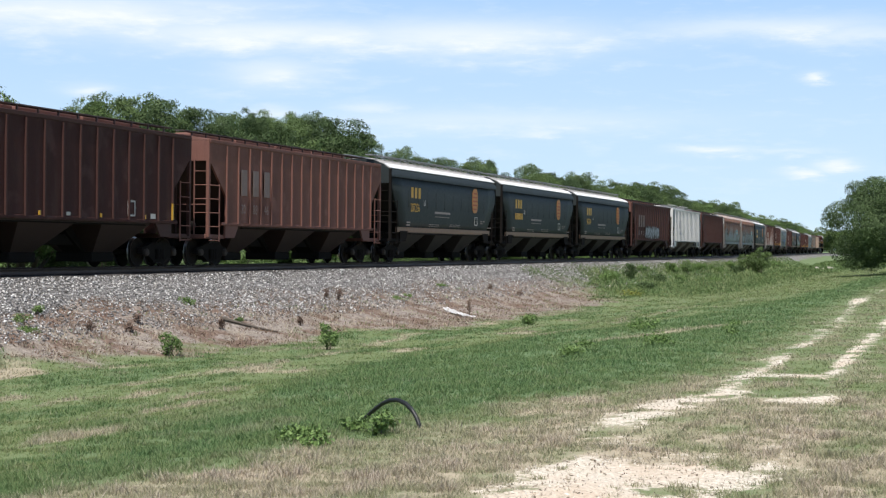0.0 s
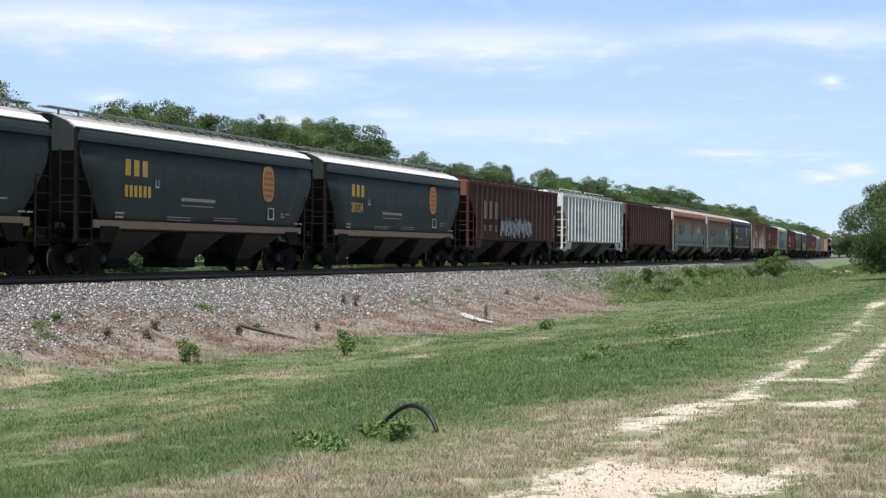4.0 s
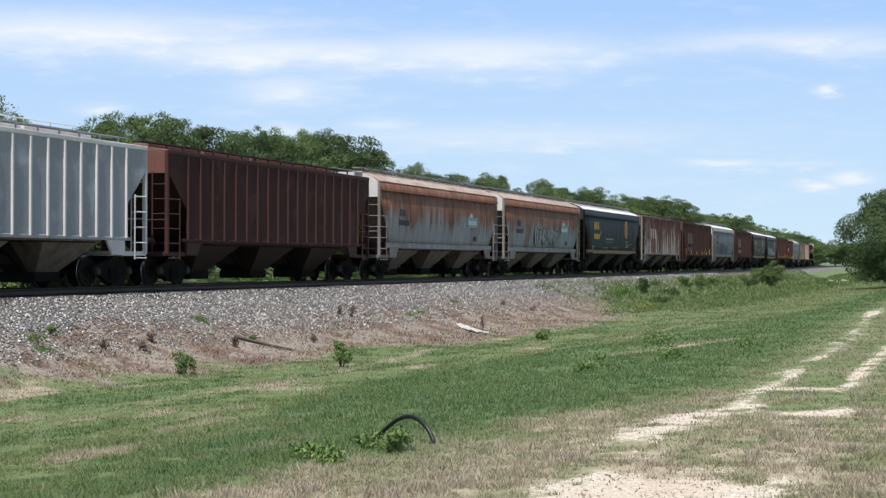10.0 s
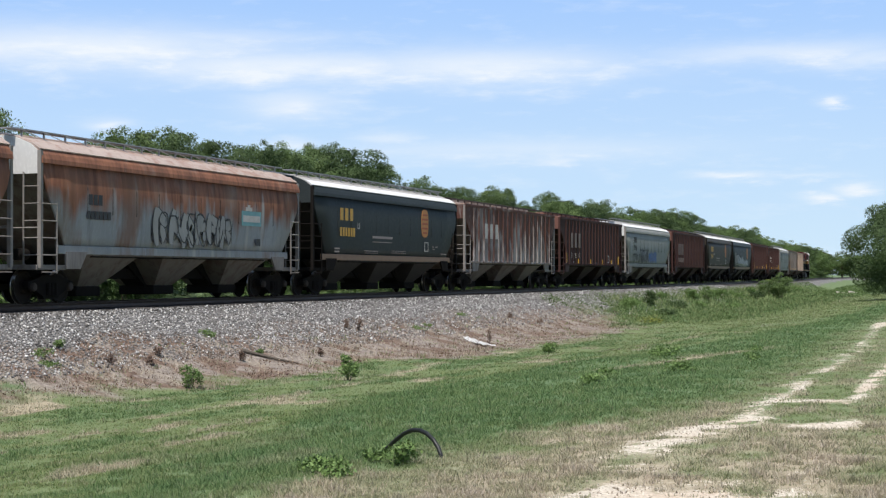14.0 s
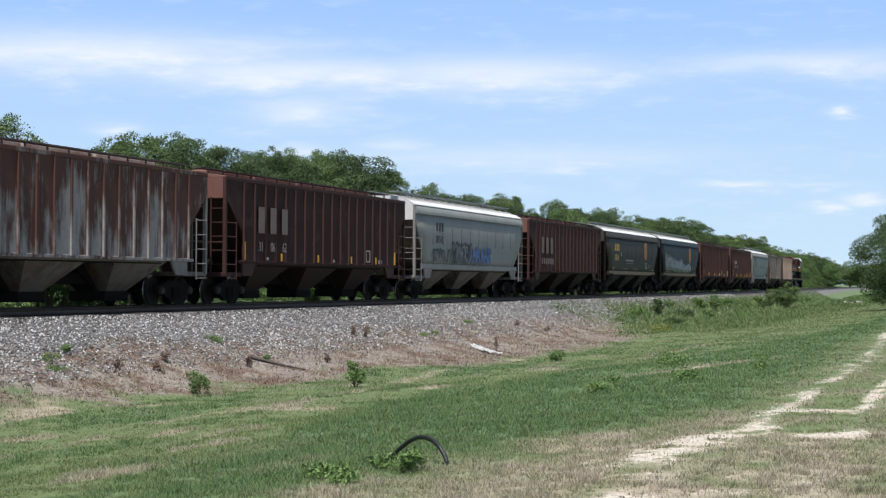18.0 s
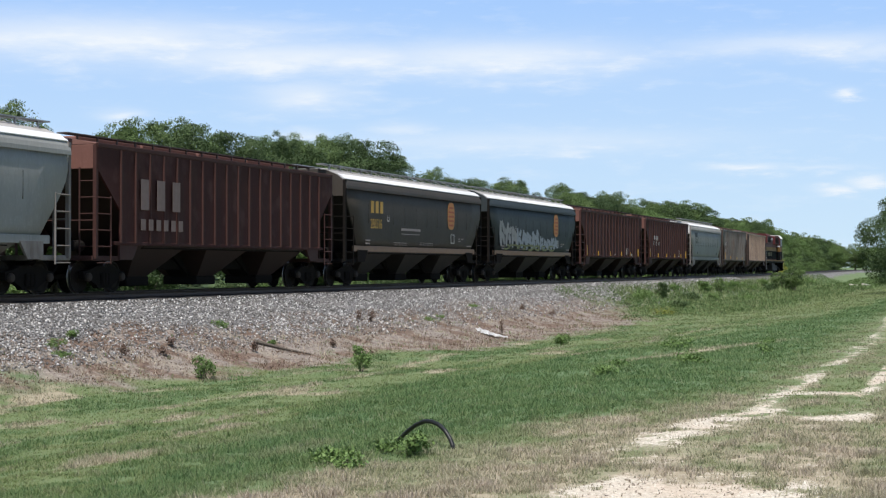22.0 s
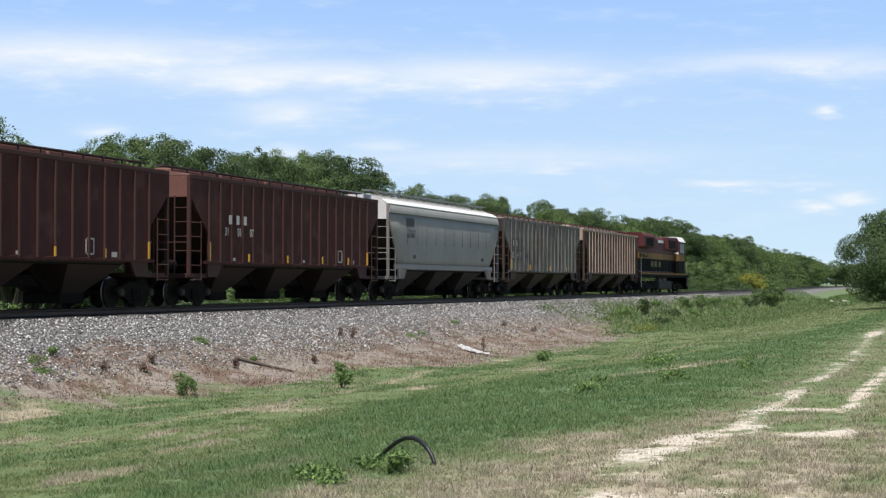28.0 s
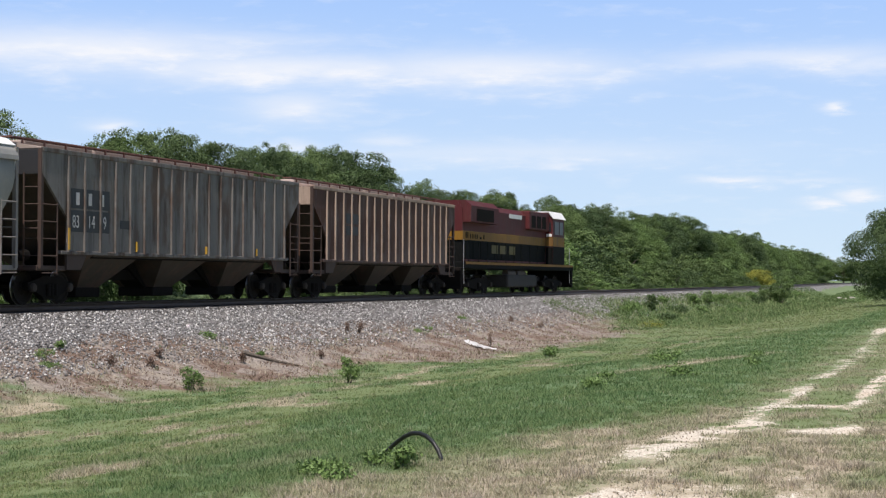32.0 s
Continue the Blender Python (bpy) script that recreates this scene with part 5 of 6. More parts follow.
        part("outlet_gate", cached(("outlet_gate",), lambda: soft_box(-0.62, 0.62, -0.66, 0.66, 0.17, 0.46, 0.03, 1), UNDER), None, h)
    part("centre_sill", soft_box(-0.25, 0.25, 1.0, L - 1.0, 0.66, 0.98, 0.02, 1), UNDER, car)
    return car


def reflectors(car, L, hw, spots, material):
    for y, z0, z1, w in spots:
        part("reflector_strip", boxes((hw + 0.010, hw + 0.066, y - w / 2, y + w / 2, z0, z1)), material, car, "yellow reflective tape")


MAROON = [paint("boxcar_red_%s" % n, c, r, d, streak=s, gloss=0.75, smudge=0.45, grime_shade=0.14) for n, c, r, d, s in (
    ("a", (0.044, 0.0115, 0.0095), 0.05, 0.12, 0.35), ("b", (0.172, 0.074, 0.056), 0.06, 0.2, 0.25), ("c", (0.046, 0.0120, 0.0100), 0.05, 0.12, 0.35), ("d", (0.035, 0.0090, 0.0080), 0.03, 0.12, 0.3),
    ("e", (0.047, 0.0120, 0.0100), 0.05, 0.12, 0.35), ("f", (0.056, 0.0125, 0.0100), 0.04, 0.10, 0.3))]
# ribs paler than the sheets: sunlight on them is put into the red
RIB_RED = [paint("rib_red_%d" % i, c, 0.05, 0.2) for i, c in enumerate(((0.062, 0.025, 0.021), (0.180, 0.082, 0.064), (0.058, 0.023, 0.019)))]
GREY = paint("dark_grey_car", (0.026, 0.034, 0.036), 0.0, 0.15, streak=0.2, gloss=0.4)
GREY_WARM = paint("dusty_dark_grey_car", (0.058, 0.048, 0.039), 0.0, 0.3, streak=0.3, gloss=0.45)
ROOF_DUSTY = paint("dusty_grey_roof", (0.40, 0.385, 0.37), 0.05, 0.0, streak=0.3)
GREY_2 = paint("dark_slate_car", (0.036, 0.046, 0.050), 0.02, 0.2, streak=0.3, gloss=0.4)
# greyer sheets, whiter ribs: shade and sunlight are put into these two whites
WHITE = paint("white_ribbed_car", (0.34, 0.345, 0.37), 0.0, 0.15, streak=0.15, smudge=0.55)
WHITE_RIB = paint("white_ribs", (0.68, 0.67, 0.655), 0.03, 0.1, streak=0.1)
PALE = paint("pale_grey_car", (0.30, 0.302, 0.290), 0.0, 0.25, streak=0.3)
PALE_2 = paint("pale_grey_clean_car", (0.31, 0.305, 0.288), 0.0, 0.2, streak=0.22)
RUSTY = paint("rusty_grey_car", (0.305, 0.318, 0.325), 0.05, 0.3, (0.20, 0.075, 0.035), 1.0, 0.5)
STRIPED = paint("rust_streaked_car", (0.095, 0.040, 0.030), 0.15, 0.25, (0.14, 0.055, 0.035), 0.0, 0.4, chalk=0.85)
STAINED = paint("stained_grey_car", (0.175, 0.162, 0.150), 0.0, 0.5, (0.10, 0.055, 0.035), 0.0, 0.9, grime_shade=0.9)
STAINED_RIB = paint("stained_grey_ribs", (0.24, 0.220, 0.205), 0.05, 0.3, streak=0.5, grime_shade=0.4)
BROWNISH = paint("rusty_brown_car", (0.078, 0.034, 0.024), 0.05, 0.1, streak=0.5, grime_shade=0.45, chalk=0.15)
BAY_RUST = paint("hopper_rust_stained", (0.062, 0.048, 0.038), 0.1, 0.1, grime_shade=0.7)
RACK_RUST = paint("rusty_ladder_steel", (0.065, 0.042, 0.034), 0.2, 0.2)
CREAM_RIB = paint("cream_worn_ribs", (0.40, 0.300, 0.235), 0.15, 0.15, streak=0.4, grime_shade=0.35)
ROOF_WHITE = paint("white_roof", (0.74, 0.74, 0.74), 0.02, 0.0, streak=0.1)
ROOF_RED = paint("red_brown_roof", (0.21, 0.105, 0.085), 0.15, 0.0)
ROOF_RUST = paint("rusty_roof", (0.44, 0.36, 0.32), 0.42, 0.0, (0.20, 0.095, 0.060), streak=0.5)
ROOF_PALE = paint("pale_dusty_roof", (0.36, 0.29, 0.25), 0.2, 0.0)
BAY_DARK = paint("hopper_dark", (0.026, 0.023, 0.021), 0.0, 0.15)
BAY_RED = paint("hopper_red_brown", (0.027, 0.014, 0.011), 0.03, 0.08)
BAY_PALE = paint("hopper_pale", (0.165, 0.145, 0.126), 0.05, 0.35, grime_shade=0.6)

# a car's rear corner posts along the track at 16 s
CAR_AT = [-146.3, -128.71, -111.21, -93.75, -76.20, -58.51, -40.21, -22.28, -3.95, 14.39, 32.41, 50.64, 68.63, 86.59, 104.41, 122.23, 140.41, 158.50, 176.93, 194.82, 212.05, 229.95]
TRAIN = []


def dark_herald(car, L, x, y, z=2.55):
    """The painted emblem: an upright rounded tablet, plain shapes only."""
    bm = bmesh.new()
    prism(bm, [(y + 0.46 * math.copysign(abs(math.sin(a)) ** 0.6, math.sin(a)), z + 0.52 - 0.62 * math.copysign(abs(math.cos(a)) ** 0.7, math.cos(a))) for a in (2 * math.pi * q / 24 for q in range(24))], "x", x - 0.004, x + 0.006)
    part("emblem", bm, ORANGE, car, "orange painted emblem tablet")
    bars(car, "emblem_band", ORANGE_DK, [(y - 0.38 + 0.1 * (i in (0, 4)), y + 0.38 - 0.1 * (i in (0, 4)), z + 0.06 + i * 0.20, z + 0.14 + i * 0.20) for i in range(5)], x + 0.004)


def small_print(car, L, x, material, full=True):
    rows = [(2.0, 2.5, 1.78, 1.84), (2.0, 2.45, 1.66, 1.72), (6.0, 8.3, 2.28, 2.38), (6.0, 8.2, 2.12, 2.15), (5.1, 6.6, 1.74, 1.77), (5.1, 6.6, 1.66, 1.68), (8.2, 9.9, 1.78, 1.80), (8.2, 9.9, 1.70, 1.72)]
    if full:
        rows += [(13.4, 15.4, 2.82, 2.86), (13.4, 13.6, 2.02, 2.07), (13.8, 14.1, 2.02, 2.07), (13.4, 13.7, 1.92, 1.96), (14.6, 14.9, 1.70, 1.75), (15.0, 15.25, 1.70, 1.75)]
    bars(car, "small_print", material, rows, x, "small faded data lines")


def scrawl(car, name, material, y0, y1, z0, z1, x, seed, strokes=9, thick=0.05, label=""):
    """Sprayed loops and strokes, as bent flat bands."""
    rng = random.Random(seed)
    for i in range(strokes):
        bm = bmesh.new()
        c = y0 + (y1 - y0) * (i + 0.5) / strokes
        w, h = (y1 - y0) / strokes * rng.uniform(0.5, 0.85), (z1 - z0) * rng.uniform(0.7, 1.0)
        a0, a1, tilt = rng.uniform(0, 6.28), rng.uniform(3.2, 6.0), rng.uniform(-0.25, 0.25)
        pts = []
        for k in range(15):
            a = a0 + a1 * k / 14
            zz = math.sin(a) * h / 2 * (0.9 + 0.1 * math.sin(3 * a))
            pts.append((c + math.cos(a) * w / 1.5 + tilt * zz, (z0 + z1) / 2 + zz))
        prev = None
        for k, (u, v) in enumerate(pts):
            a, b = pts[max(k - 1, 0)], pts[min(k + 1, 14)]
            d = Vector((b[0] - a[0], b[1] - a[1]))
            n = Vector((-d.y, d.x)).normalized() * thick * rng.uniform(0.6, 1.1)
            q = [bm.verts.new((x + 0.002 * i / strokes, u + n.x * sgn, v + n.y * sgn)) for sgn in (1, -1)]
            if prev:
                bm.faces.new((prev[0], prev[1], q[1], q[0]))
            prev = q
        part(name, bm, material, car, label)


def filled_tag(car, name, material, y0, y1, z0, z1, x, seed, n=6, edge=None):
    """Sprayed bubble letters in no alphabet: each a few thick bent strokes, with a dark edge behind them."""
    rng = random.Random(seed)
    wide = (y1 - y0) / n
    for i in range(n):
        a, h = y0 + wide * i, z1 - rng.uniform(0, 0.22) * (z1 - z0)
        lo = z0 + rng.uniform(0, 0.10) * (z1 - z0)
        lean = rng.uniform(-0.15, 0.30) * wide
        knots = [(a + wide * u + lean * v, lo + (h - lo) * v) for u, v in ((rng.uniform(0.02, 0.2), 0.0), (rng.uniform(0.0, 0.3), 0.55), (rng.uniform(0.1, 0.4), 1.0))]
        arms = [knots] + [[(a + wide * rng.uniform(0.15, 0.45), lo + (h - lo) * v0), (a + wide * rng.uniform(0.55, 1.0), lo + (h - lo) * rng.uniform(0.35, 0.65)), (a + wide * rng.uniform(0.6, 1.08), lo + (h - lo) * v1)]
                          for v0, v1 in ((rng.uniform(0.75, 1.0), rng.uniform(0.6, 1.0)), (rng.uniform(0.3, 0.6), rng.uniform(0.0, 0.15)))]
        for layer, (mat, grow) in enumerate(((edge or LETTER_K, 1.32), (material, 1.0))):
            bm = bmesh.new()
            for q, arm in enumerate(arms):
                prev = None
                for k in range(9):
                    u = k / 8
                    pt = [arm[0][c] * (1 - u) ** 2 + 2 * arm[1][c] * u * (1 - u) + arm[2][c] * u * u for c in (0, 1)]
                    d = [2 * (1 - u) * (arm[1][c] - arm[0][c]) + 2 * u * (arm[2][c] - arm[1][c]) for c in (0, 1)]
                    size = math.hypot(*d) or 1.0
                    t = wide * 0.15 * grow * (0.75 + 0.5 * math.sin(math.pi * u))
                    r = [bm.verts.new((x + 0.004 * layer + 0.0006 * q, pt[0] - d[1] / size * t * e, pt[1] + d[0] / size * t * e)) for e in (1, -1)]
                    if prev:
                        bm.faces.new((prev[0], prev[1], r[1], r[0]))
                    prev = r
            part(name if layer else "graffiti_edge", bm, mat, car, "sprayed block graffiti in plain shapes" if layer else "")


def end_print(car, material, wide=2.0):
    """Small unreadable lines on the rear end's header."""
    for z, n, w in ((3.88, 3, 0.16), (3.64, 6, 0.14)):
        for k in range(n):
            x0 = -n * (w + 0.08) / 2 + k * (w + 0.08)
            part("end_print", boxes((x0, x0 + w, -0.028, -0.018, z, z + 0.16)), material, car)


def build_train():
    hw = 1.58
    lens = [CAR_AT[i + 1] - CAR_AT[i] - 1.35 for i in range(21)] + [16.5]
    for i, L in enumerate(lens):
        L = min(max(L, 16.1), 17.0)
        if i in (2, 3, 4, 10, 15, 16):
            mat = {15: GREY_WARM, 16: GREY_2}.get(i, GREY)
            car = hopper_car("dark grey curved-side covered hopper car with a white roof", L, "curved", mat, ROOF_WHITE, mat, UNDER, BAY_DARK, sill_mat=SILL_TAN, grate=GRATE, eave=4.15, top_mat=ROOF_DUSTY)
            x = hw + 0.03
            if i != 16:
                mark(car, 2.5, 2.92, 0.48, 0.36, 0.14, LETTER_Y, x)
            number = {2: "287236", 4: "287334", 15: "286516"}.get(i)
            if number:
                lettering(number, 0.56, LETTER_Y, car, "car_number", 2.45, 2.30, x, "yellow car number", 0.75)
            elif i != 16:
                bars(car, "car_number", LETTER_Y, [(2.5 + 0.27 * k, 2.66 + 0.27 * k, 2.30, 2.64) for k in range(6)], x)
            small_print(car, L, x - 0.03, LETTER_FADE)
            dark_herald(car, L, x, 12.3)
            bars(car, "panel_mark", LETTER_W, [(4.35, 4.55, 2.62, 2.66), (4.35, 4.55, 2.95, 2.99), (4.35, 4.38, 2.66, 2.95), (4.52, 4.55, 2.66, 2.95), (12.3, 12.8, 1.82, 1.86), (12.3, 12.8, 2.2, 2.24), (12.3, 12.35, 1.86, 2.2), (12.75, 12.8, 1.86, 2.2)], x - 0.02)
            if i == 16:
                filled_tag(car, "graffiti", SILVER, 4.6, 9.0, 1.66, 2.85, x - 0.004, 3, 5)
                filled_tag(car, "graffiti", SILVER, 9.0, 12.6, 1.66, 2.45, x - 0.004, 31, 5)
                filled_tag(car, "graffiti_figure", PALE, 1.7, 4.6, 1.66, 3.15, x - 0.002, 8, 3)
                scrawl(car, "graffiti_line", OLIVE_SPRAY, 1.9, 12.0, 1.62, 1.95, x + 0.006, 7, 7, 0.06)
        elif i in (8, 9):
            car = hopper_car("rust-streaked grey curved-side covered hopper car", L, "curved", RUSTY, ROOF_RUST, RUSTY, STAINED_RIB, BAY_PALE, header_mat=WHITE_RIB, sill_mat=RUSTY, grate=GRATE, eave=4.15)
            x = hw + 0.035
            bars(car, "badge", TEAL, [(11.9, 13.4, 2.45, 2.95)], x, "teal painted badge")
            bars(car, "badge_band", LETTER_W, [(12.0, 13.3, 2.58, 2.80), (12.2, 12.7, 2.95, 3.08), (12.35, 12.55, 3.08, 3.16)], x + 0.003)
            bars(car, "stencil", LETTER_K, [(2.3 + 0.26 * k, 2.5 + 0.26 * k, 2.75, 3.05) for k in range(3)] + [(2.2 + 0.22 * k, 2.37 + 0.22 * k, 2.35, 2.58) for k in range(6)] + [(13.0, 13.35, 1.78, 2.02)], x - 0.012)
            if i == 9:
                filled_tag(car, "graffiti_fill", PALE, 6.0, 11.2, 1.62, 2.95, x - 0.006, 9, 6)
                scrawl(car, "graffiti", LETTER_K, 6.2, 11.2, 1.66, 2.85, x + 0.004, 5, 8, 0.03, "black sprayed graffiti lines")
        elif i in (13, 19):
            mat = PALE if i == 13 else PALE_2
            car = hopper_car("pale grey curved-side covered hopper car with a white roof", L, "curved", mat, ROOF_WHITE, mat, STAINED_RIB, BAY_PALE if i == 13 else BAY_DARK, header_mat=WHITE_RIB, sill_mat=mat, grate=GRATE, eave=4.15, top_mat=ROOF_DUSTY)
            x = hw + 0.03
            if i == 13:
                mark(car, 2.6, 3.08, 0.38, 0.28, 0.10, LETTER_K, x)
                lettering("287548", 0.48, LETTER_K, car, "car_number", 2.55, 2.55, x, "black car number", 0.72)
                blue = plain("sprayed_blue", (0.085, 0.17, 0.42))
                filled_tag(car, "graffiti", blue, 7.9, 10.9, 1.60, 2.60, x - 0.01, 2, 5)
                scrawl(car, "graffiti_outline", SLATE, 7.9, 10.9, 1.62, 2.60, x + 0.003, 4, 7, 0.035, "dark sprayed graffiti lines")
                filled_tag(car, "graffiti_fill", SLATE, 5.2, 7.7, 1.62, 2.55, x - 0.01, 14, 5)
                scrawl(car, "graffiti", LETTER_K, 4.9, 7.8, 1.62, 2.75, x + 0.003, 24, 7, 0.06, "black sprayed graffiti")
                scrawl(car, "graffiti", LETTER_K, 2.2, 4.6, 1.62, 2.35, x + 0.003, 34, 6, 0.055, "black sprayed graffiti")
                scrawl(car, "graffiti_light", WHITE, 5.1, 7.8, 1.7, 2.6, x + 0.006, 44, 5, 0.03)
            else:
                lettering("67367", 0.50, LETTER_K, car, "car_number", 2.2, 2.75, x, "black car number", 0.85)
                bars(car, "owner_mark", LETTER_K, [(2.1, 3.1, 3.25, 3.62)], x - 0.01, "dark plain mark")
                bars(car, "stencil", LETTER_K, [(3.1, 3.35, 1.85, 2.0), (13.2, 13.5, 1.85, 2.0)], x - 0.03)
        elif i == 6:
            car = hopper_car("white ribbed covered hopper car with patched lettering", L, "ribbed", WHITE, WHITE_RIB, WHITE_RIB, WHITE_RIB, BAY_PALE, 18, grate=GRATE, handrails=True)
            bars(car, "patch", paint("grey_patch", (0.24, 0.25, 0.27), 0, 0), [(3.0, 5.1, 2.55, 3.25), (2.9, 6.1, 1.95, 2.35)], hw + 0.006)
        elif i == 11:
            car = hopper_car("rust-streaked ribbed covered hopper car", L, "ribbed", STRIPED, ROOF_RUST, STRIPED, STAINED_RIB, BAY_PALE, 18)
            mark(car, 3.0, 2.6, 0.75, 0.55, 0.35, LETTER_W, hw + 0.03)
        elif i == 20:
            car = hopper_car("grimy grey ribbed covered hopper car", L, "ribbed", STAINED, ROOF_PALE, STAINED, RACK_RUST, BAY_RUST, 18, header_mat=LETTER_K, grate=ROOF_RED)
            bars(car, "patch", LETTER_K, [(1.4, 3.4, 2.65, 3.2), (1.4, 3.4, 2.0, 2.6), (4.0, 4.7, 2.15, 2.4)], hw + 0.004, "black painted patches")
            mark(car, 1.62, 2.75, 0.34, 0.22, 0.42, LETTER_W, hw + 0.010)
            for k, txt in enumerate(("83", "14", "9")):
                lettering(txt, 0.5, LETTER_W, car, "car_number", 1.45 + 0.8 * k, 2.12, hw + 0.012, "", 0.75)
            reflectors(car, L, hw, [(1.25, 1.5, 2.1, 0.07), (4.9, 1.5, 1.8, 0.05), (9.3, 1.5, 1.75, 0.05), (13.0, 1.5, 1.75, 0.05)], REFLECT_Y)
        elif i == 21:
            car = hopper_car("rusty brown ribbed covered hopper car with worn cream ribs", L, "ribbed", BROWNISH, ROOF_RUST, CREAM_RIB, RACK_RUST, BAY_RUST, 18, grate=ROOF_RED)
            bars(car, "patch", LETTER_K, [(3.2, 4.6, 2.9, 3.3), (3.2, 4.4, 2.45, 2.8)], hw + 0.004)
        else:
            j = {0: 0, 1: 1, 5: 2, 7: 4, 12: 3, 14: 4, 17: 5, 18: 5}[i]
            r = 1 if i == 1 else (0 if i % 2 else 2)
            label = "faded pinkish-brown ribbed covered hopper car" if i == 1 else "dark red-brown ribbed covered hopper car"
            # end headers take the palest rib red, which paints in sunlight on the ends
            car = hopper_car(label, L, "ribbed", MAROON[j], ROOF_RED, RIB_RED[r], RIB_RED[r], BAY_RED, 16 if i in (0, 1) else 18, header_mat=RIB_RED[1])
            x = hw + 0.062
            col = LETTER_FADE if i in (5, 12) else LETTER_W if i == 18 else LETTER_PALE
            if i in (1, 5, 12, 14):
                mark(car, 2.25, 2.42, 0.90, 0.58, 0.36, LETTER_PALE, x)
            number = {1: ("30", "88", "46"), 12: ("31", "06", "62"), 5: ("31", "07", "33"), 18: ("31", "01", "07")}.get(i)
            if i == 18:
                mark(car, 2.6, 2.72, 0.30, 0.26, 0.30, col, x)
            if number:
                for k, txt in enumerate(number):
                    lettering(txt, 0.46 if i != 18 else 0.40, col, car, "car_number", 2.3 + 0.95 * k, 1.80 if i != 18 else 2.33, x, "", 0.8)
            elif i == 14:
                bars(car, "car_number", col, [(2.3 + 0.45 * k, 2.55 + 0.45 * k, 1.82, 2.15) for k in range(6)], x)
            if i == 5:
                filled_tag(car, "graffiti", WHITE, 5.2, 11.2, 1.5, 2.55, x + 0.004, 12, 7)
                scrawl(car, "graffiti_outline", LETTER_K, 5.1, 11.2, 1.5, 2.6, x + 0.012, 13, 8, 0.06)
            if i in (12, 17, 18, 0):
                reflectors(car, L, hw, [(1.28, 1.48, 2.1 if i != 0 else 1.6, 0.055)] + [(k, 1.48, 1.75 if i != 0 else 1.6, 0.05) for k in (4.2, 7.4, 10.6, 13.2)] + [(L - 1.28, 1.48, 2.0, 0.055)], REFLECT_Y)
                bars(car, "panel_mark", LETTER_W, [(12.2, 12.65, 1.55, 1.60), (12.2, 12.65, 1.98, 2.03), (12.2, 12.25, 1.55, 2.03), (12.6, 12.65, 1.55, 2.03), (13.6, 13.9, 1.5, 1.65), (3.0, 3.2, 1.5, 1.6), (8.8, 9.0, 1.5, 1.6)], hw + 0.006)
        if i in (1, 2, 9, 13, 15, 18, 20, 21, 6):
            end_print(car, {2: LETTER_Y, 15: LETTER_Y, 9: LETTER_K, 6: LETTER_K, 13: LETTER_K}.get(i, LETTER_W))
        TRAIN.append((car, CAR_AT[i], L))


build_train()


# ---- locomotive ----
LOCO_RED = paint("loco_red", (0.088, 0.014, 0.016), 0.0, 0.0, streak=0.3, gloss=0.5, grime_shade=0.3)
LOCO_YELLOW = paint("loco_yellow", (0.23, 0.115, 0.012), 0.0, 0.0, streak=0.3, gloss=0.5, grime_shade=0.35)
LOCO_BLACK = paint("loco_black_green", (0.005, 0.006, 0.006), 0.0, 0.0, streak=0.1, gloss=0.85)
LOCO_BLACK.node_tree.nodes["Principled BSDF"].inputs["Specular IOR Level"].default_value = 0.12
GLASS_DARK = plain("cab_window_glass", (0.010, 0.012, 0.014), 0.35)
OLIVE = plain("dull_olive_panel", (0.09, 0.075, 0.02))
LOCO_WHITE = plain("cab_roof_white", (0.78, 0.77, 0.75), 0.5)


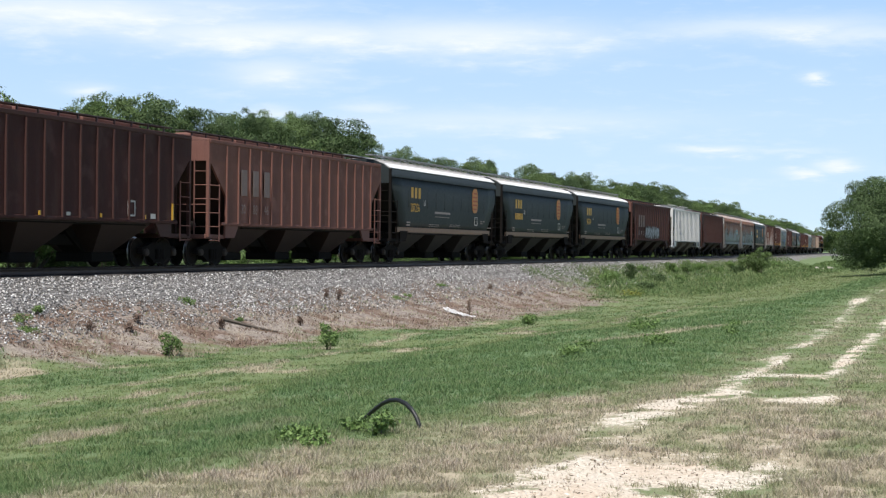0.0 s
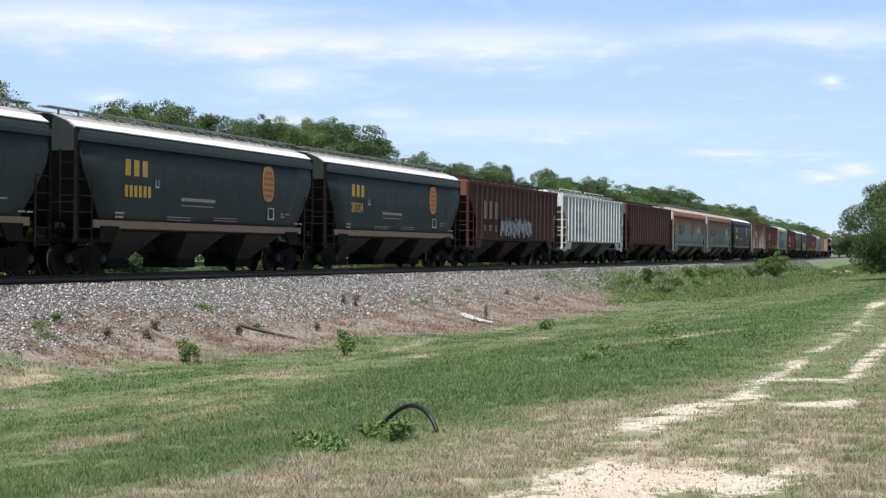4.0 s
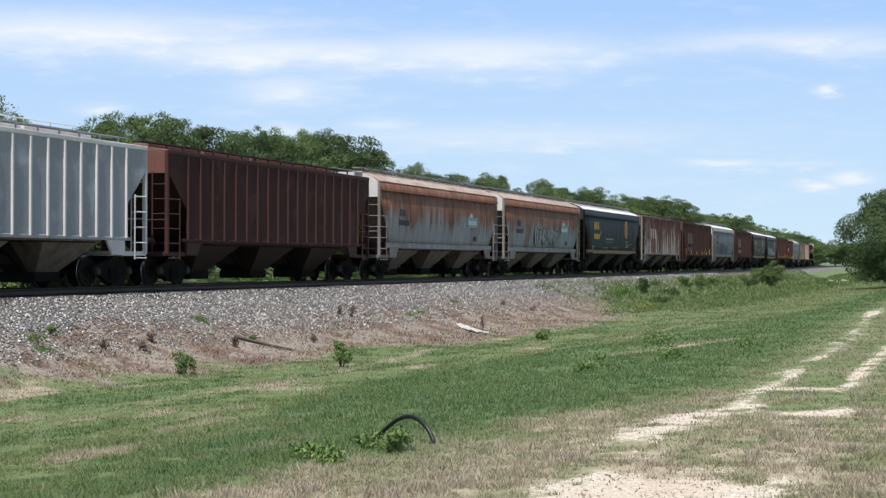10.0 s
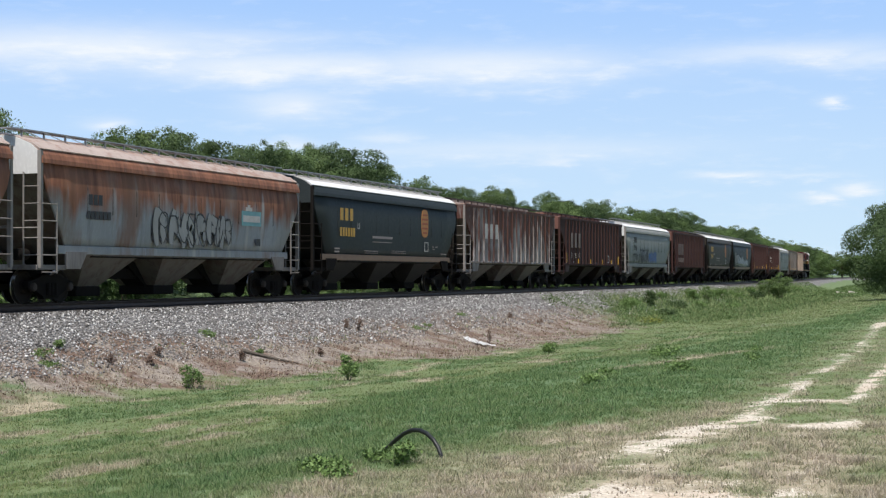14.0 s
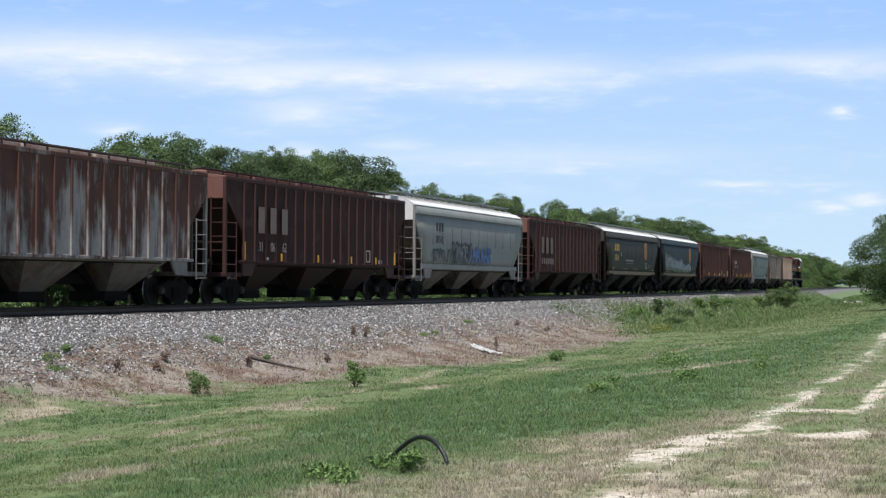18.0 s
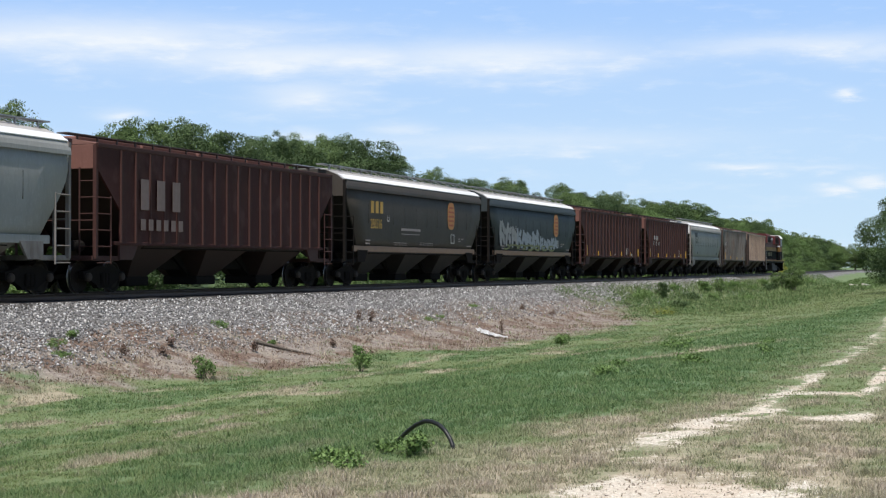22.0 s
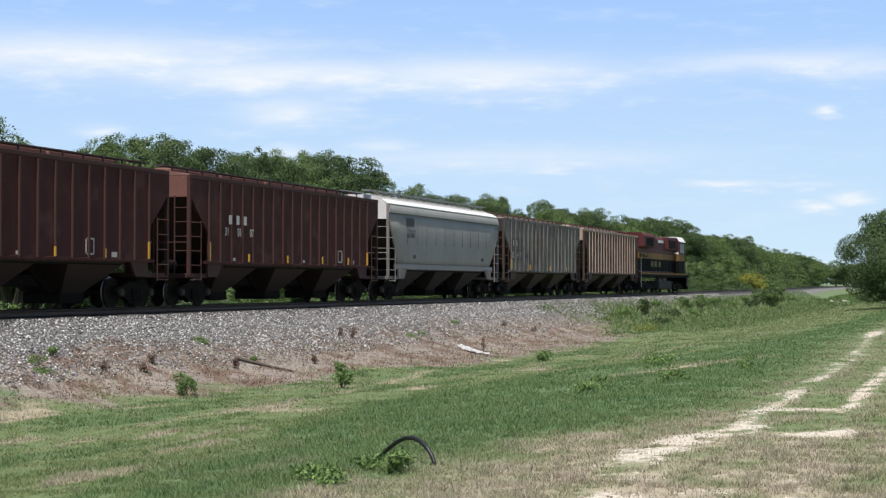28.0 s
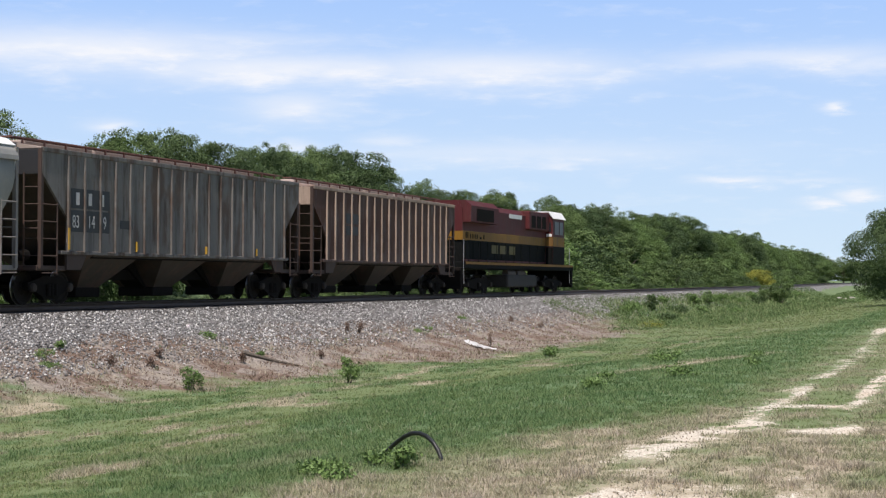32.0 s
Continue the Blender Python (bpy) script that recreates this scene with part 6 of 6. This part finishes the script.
def build_loco():
    L = 21.6
    loco = empty("locomotive", "red, yellow and black diesel freight locomotive at the train's rear", "locomotive")
    part("frame", soft_box(-1.52, 1.52, 0.2, L - 0.2, 1.25, 1.58, 0.03, 1), LOCO_BLACK, loco)
    part("sill_stripe", boxes((1.505, 1.53, 0.4, L - 0.4, 1.46, 1.585)), LOCO_YELLOW, loco)
    bm = bmesh.new()
    prism(bm, [(-1.05, 1.58), (1.05, 1.58), (1.05, 2.72), (-1.05, 2.72)], "y", 1.3, 16.6)
    part("lower_hood", bm, LOCO_BLACK, loco)
    part("hood_band", soft_box(-1.07, 1.07, 1.25, 16.6, 2.66, 3.12, 0.01, 1), LOCO_YELLOW, loco)
    bm = bmesh.new()
    prism(bm, [(-1.06, 3.10), (1.06, 3.10), (1.06, 4.25), (0.80, 4.52), (-0.80, 4.52), (-1.06, 4.25)], "y", 1.25, 16.6)
    part("upper_hood", bm, LOCO_RED, loco)
    bm = bmesh.new()
    prism(bm, [(-1.48, 3.55), (1.48, 3.55), (1.50, 4.35), (1.20, 4.62), (-1.20, 4.62), (-1.50, 4.35)], "y", 1.3, 5.9)
    part("radiator", bm, LOCO_RED, loco, "flared red radiator section")
    for i, (y0, y1, z0, z1) in enumerate(((2.2, 5.0, 3.62, 4.22),)):
        part("radiator_grille", boxes((1.485, 1.515, y0, y1, z0, z1)), UNDER, loco)
    part("exhaust_stack", soft_box(-0.35, 0.35, 8.6, 10.2, 4.5, 4.66, 0.03, 1), UNDER, loco)
    part("inverter_cabinet", soft_box(-1.45, -1.0, 13.0, 16.6, 1.58, 3.4, 0.04, 1), LOCO_BLACK, loco)
    part("blower_housing", soft_box(-1.30, 1.30, 12.4, 16.6, 3.5, 4.55, 0.06, 2), LOCO_RED, loco)
    for y in (12.8, 13.9, 15.0):
        part("louvre", boxes((1.30, 1.32, y, y + 0.8, 3.62, 4.3)), UNDER, loco)
    part("white_panel", boxes((1.065, 1.08, 9.2, 11.6, 4.02, 4.24)), LOCO_WHITE, loco)
    for i in range(9):
        part("hood_door", cached(("hood_door",), lambda: soft_box(1.05, 1.075, 0, 1.1, 1.70, 2.62, 0.01, 1), LOCO_BLACK), None, loco).location.y = 1.7 + i * 1.22
    for k, (y, w, h) in enumerate(((1.7, 0.16, 0.30), (2.0, 0.12, 0.30), (2.4, 0.16, 0.22), (2.8, 0.14, 0.22), (3.15, 0.14, 0.22), (3.5, 0.16, 0.22), (4.0, 0.30, 0.10), (4.6, 0.16, 0.22))):
        part("hood_lettering", boxes((1.07, 1.082, y, y + w, 2.76, 2.76 + h)), LOCO_BLACK, loco, "black lettering in plain bars")
    for y in (6.0, 7.5, 9.2):
        part("hood_panel", boxes((1.07, 1.084, y, y + 1.1, 2.06, 2.50)), OLIVE, loco)
    part("red_stripe", boxes((1.06, 1.078, 1.3, 16.6, 1.62, 1.72)), LOCO_RED, loco)
    # cab and nose
    bm = bmesh.new()
    prism(bm, [(-1.50, 1.58), (1.50, 1.58), (1.50, 4.25), (1.25, 4.62), (-1.25, 4.62), (-1.50, 4.25)], "y", 16.6, 19.2)
    cab = part("cab", bm, LOCO_RED, loco)
    part("cab_band", soft_box(1.49, 1.515, 16.6, 19.2, 2.66, 3.2, 0.005, 1), LOCO_YELLOW, cab)
    part("cab_skirt", soft_box(1.49, 1.518, 16.6, 19.2, 1.58, 2.64, 0.005, 1), LOCO_BLACK, cab)
    bm = bmesh.new()
    prism(bm, [(1.27, 4.62), (1.54, 4.25), (1.58, 4.27), (1.29, 4.68), (-1.29, 4.68), (-1.27, 4.62)], "y", 16.5, 19.35)
    part("cab_roof", bm, LOCO_WHITE, cab, "pale sunlit cab roof edge")
    part("window", boxes((1.50, 1.512, 17.0, 17.9, 3.35, 4.1)), GLASS_DARK, cab)
    part("window", boxes((1.50, 1.512, 18.1, 18.9, 3.35, 4.1)), GLASS_DARK, cab)
    for z0, z1, m in ((2.66, 3.2, LOCO_YELLOW), (1.62, 2.60, LOCO_BLACK)):
        part("cab_rear_panel", boxes((1.08, 1.49, 16.585, 16.605, z0, z1)), m, cab)
    part("rear_window", boxes((1.14, 1.40, 16.588, 16.606, 3.5, 4.05)), GLASS_DARK, cab)
    part("rear_plate", boxes((1.12, 1.44, 16.582, 16.606, 3.22, 3.38)), LOCO_WHITE, cab)
    part("number_board", boxes((1.50, 1.514, 17.9, 18.4, 3.02, 3.18)), LOCO_WHITE, cab)
    bm = bmesh.new()
    prism(bm, [(19.2, 1.58), (20.9, 1.58), (20.9, 2.9), (20.2, 3.35), (19.2, 3.5)], "x", -0.95, 0.95)
    part("nose", bm, LOCO_YELLOW, loco)
    part("windscreen", boxes((-1.2, 1.2, 19.2, 19.22, 3.5, 4.15)), GLASS_DARK, cab)
    # walkway rails
    for side in (1, -1):
        bm = bmesh.new()
        tube(bm, [(side * 1.48, 0.9, 2.62), (side * 1.48, 16.5, 2.62)], 0.020, 6)
        part("handrail", bm, LOCO_BLACK, loco)
        for i in range(11):
            ob = part("rail_post", cached(("rail_post",), lambda: tube(bmesh.new(), [(0, 0, 1.56), (0, 0, 2.63)], 0.014, 6), LOCO_BLACK), None, loco)
            ob.location = (side * 1.48, 0.95 + 1.55 * i, 0)
        for y in (0.55, 20.9):
            bm = bmesh.new()
            for k in range(4):
                box(bm, *sorted((side * 1.15, side * 1.5)), y - 0.3, y + 0.3, 0.42 + 0.32 * k, 0.47 + 0.32 * k)
            part("step_ladder", bm, UNDER, loco)
            bm = bmesh.new()
            tube(bm, [(side * 1.5, y - 0.4, 0.5), (side * 1.5, y - 0.45, 1.6), (side * 1.46, y - 0.30, 2.65)], 0.013, 6)
            part("step_rail", bm, GRATE, loco)
        ob = part("air_tank", tube(bmesh.new(), [(side * 1.15, 8.2, 1.05), (side * 1.15, 9.6, 1.05)], 0.19, 12), DARK_GRATE, loco)
        part("air_tank", tube(bmesh.new(), [(side * 1.15, 10.0, 1.05), (side * 1.15, 11.6, 1.05)], 0.19, 12), DARK_GRATE, loco)
    part("fuel_tank", soft_box(-1.40, 1.40, 7.9, 13.6, 0.30, 0.98, 0.10, 2), plain("grimy_tank", (0.040, 0.034, 0.030), 0.85), loco)
    for y in (-0.05, L + 0.05):
        part("plough" if y > 0 else "pilot", soft_box(-1.4, 1.4, *sorted((y, y + (0.35 if y < 1 else -0.35))), 0.25, 1.3, 0.03, 1), UNDER, loco)
        s = -1 if y < 1 else 1
        part("coupler", boxes((-0.12, 0.12, *sorted((y, y + s * 0.6)), 0.70, 0.95)), UNDER, loco)
    for c in (3.75, L - 3.75):
        add_truck(loco, c, (-1.95, 0.0, 1.95))
    TRAIN.append((loco, 248.0, L))


build_loco()


# ---- what moves ----
def train_pose(s0, length, t):
    """A car's pose at t: both ends lie on the bending track."""
    s = s0 - 10.9945 * (t - 16) + 0.0006955 * (t - 16) ** 2
    a, b = bend(s + 1.2)[0], bend(s + length - 1.2)[0]
    k = (b - a) / (length - 2.4)
    return pose(-TRACK_P - a + k * 1.2, s, 0, 0, 0, math.degrees(math.atan(k)))


def motions():
    for ob, s0, length in TRAIN:
        walk(ob, [(t, train_pose(s0, length, t)) for t in range(0, 33, 2)])
    # the wheels roll with the train
    rng = random.Random(9)
    for w in SPINNERS:
        here = w.matrix_basis.translation.copy()
        start = rng.random() * 360
        rows = []
        for k in range(519):
            t = k * 32 / 518
            way = 10.9945 * t - 0.0006955 * ((t - 16) ** 2 - 256)
            rows.append((t, pose(*here, (start + math.degrees(way / WHEEL_R)) % 360)))
        walk(w, rows)


motions()
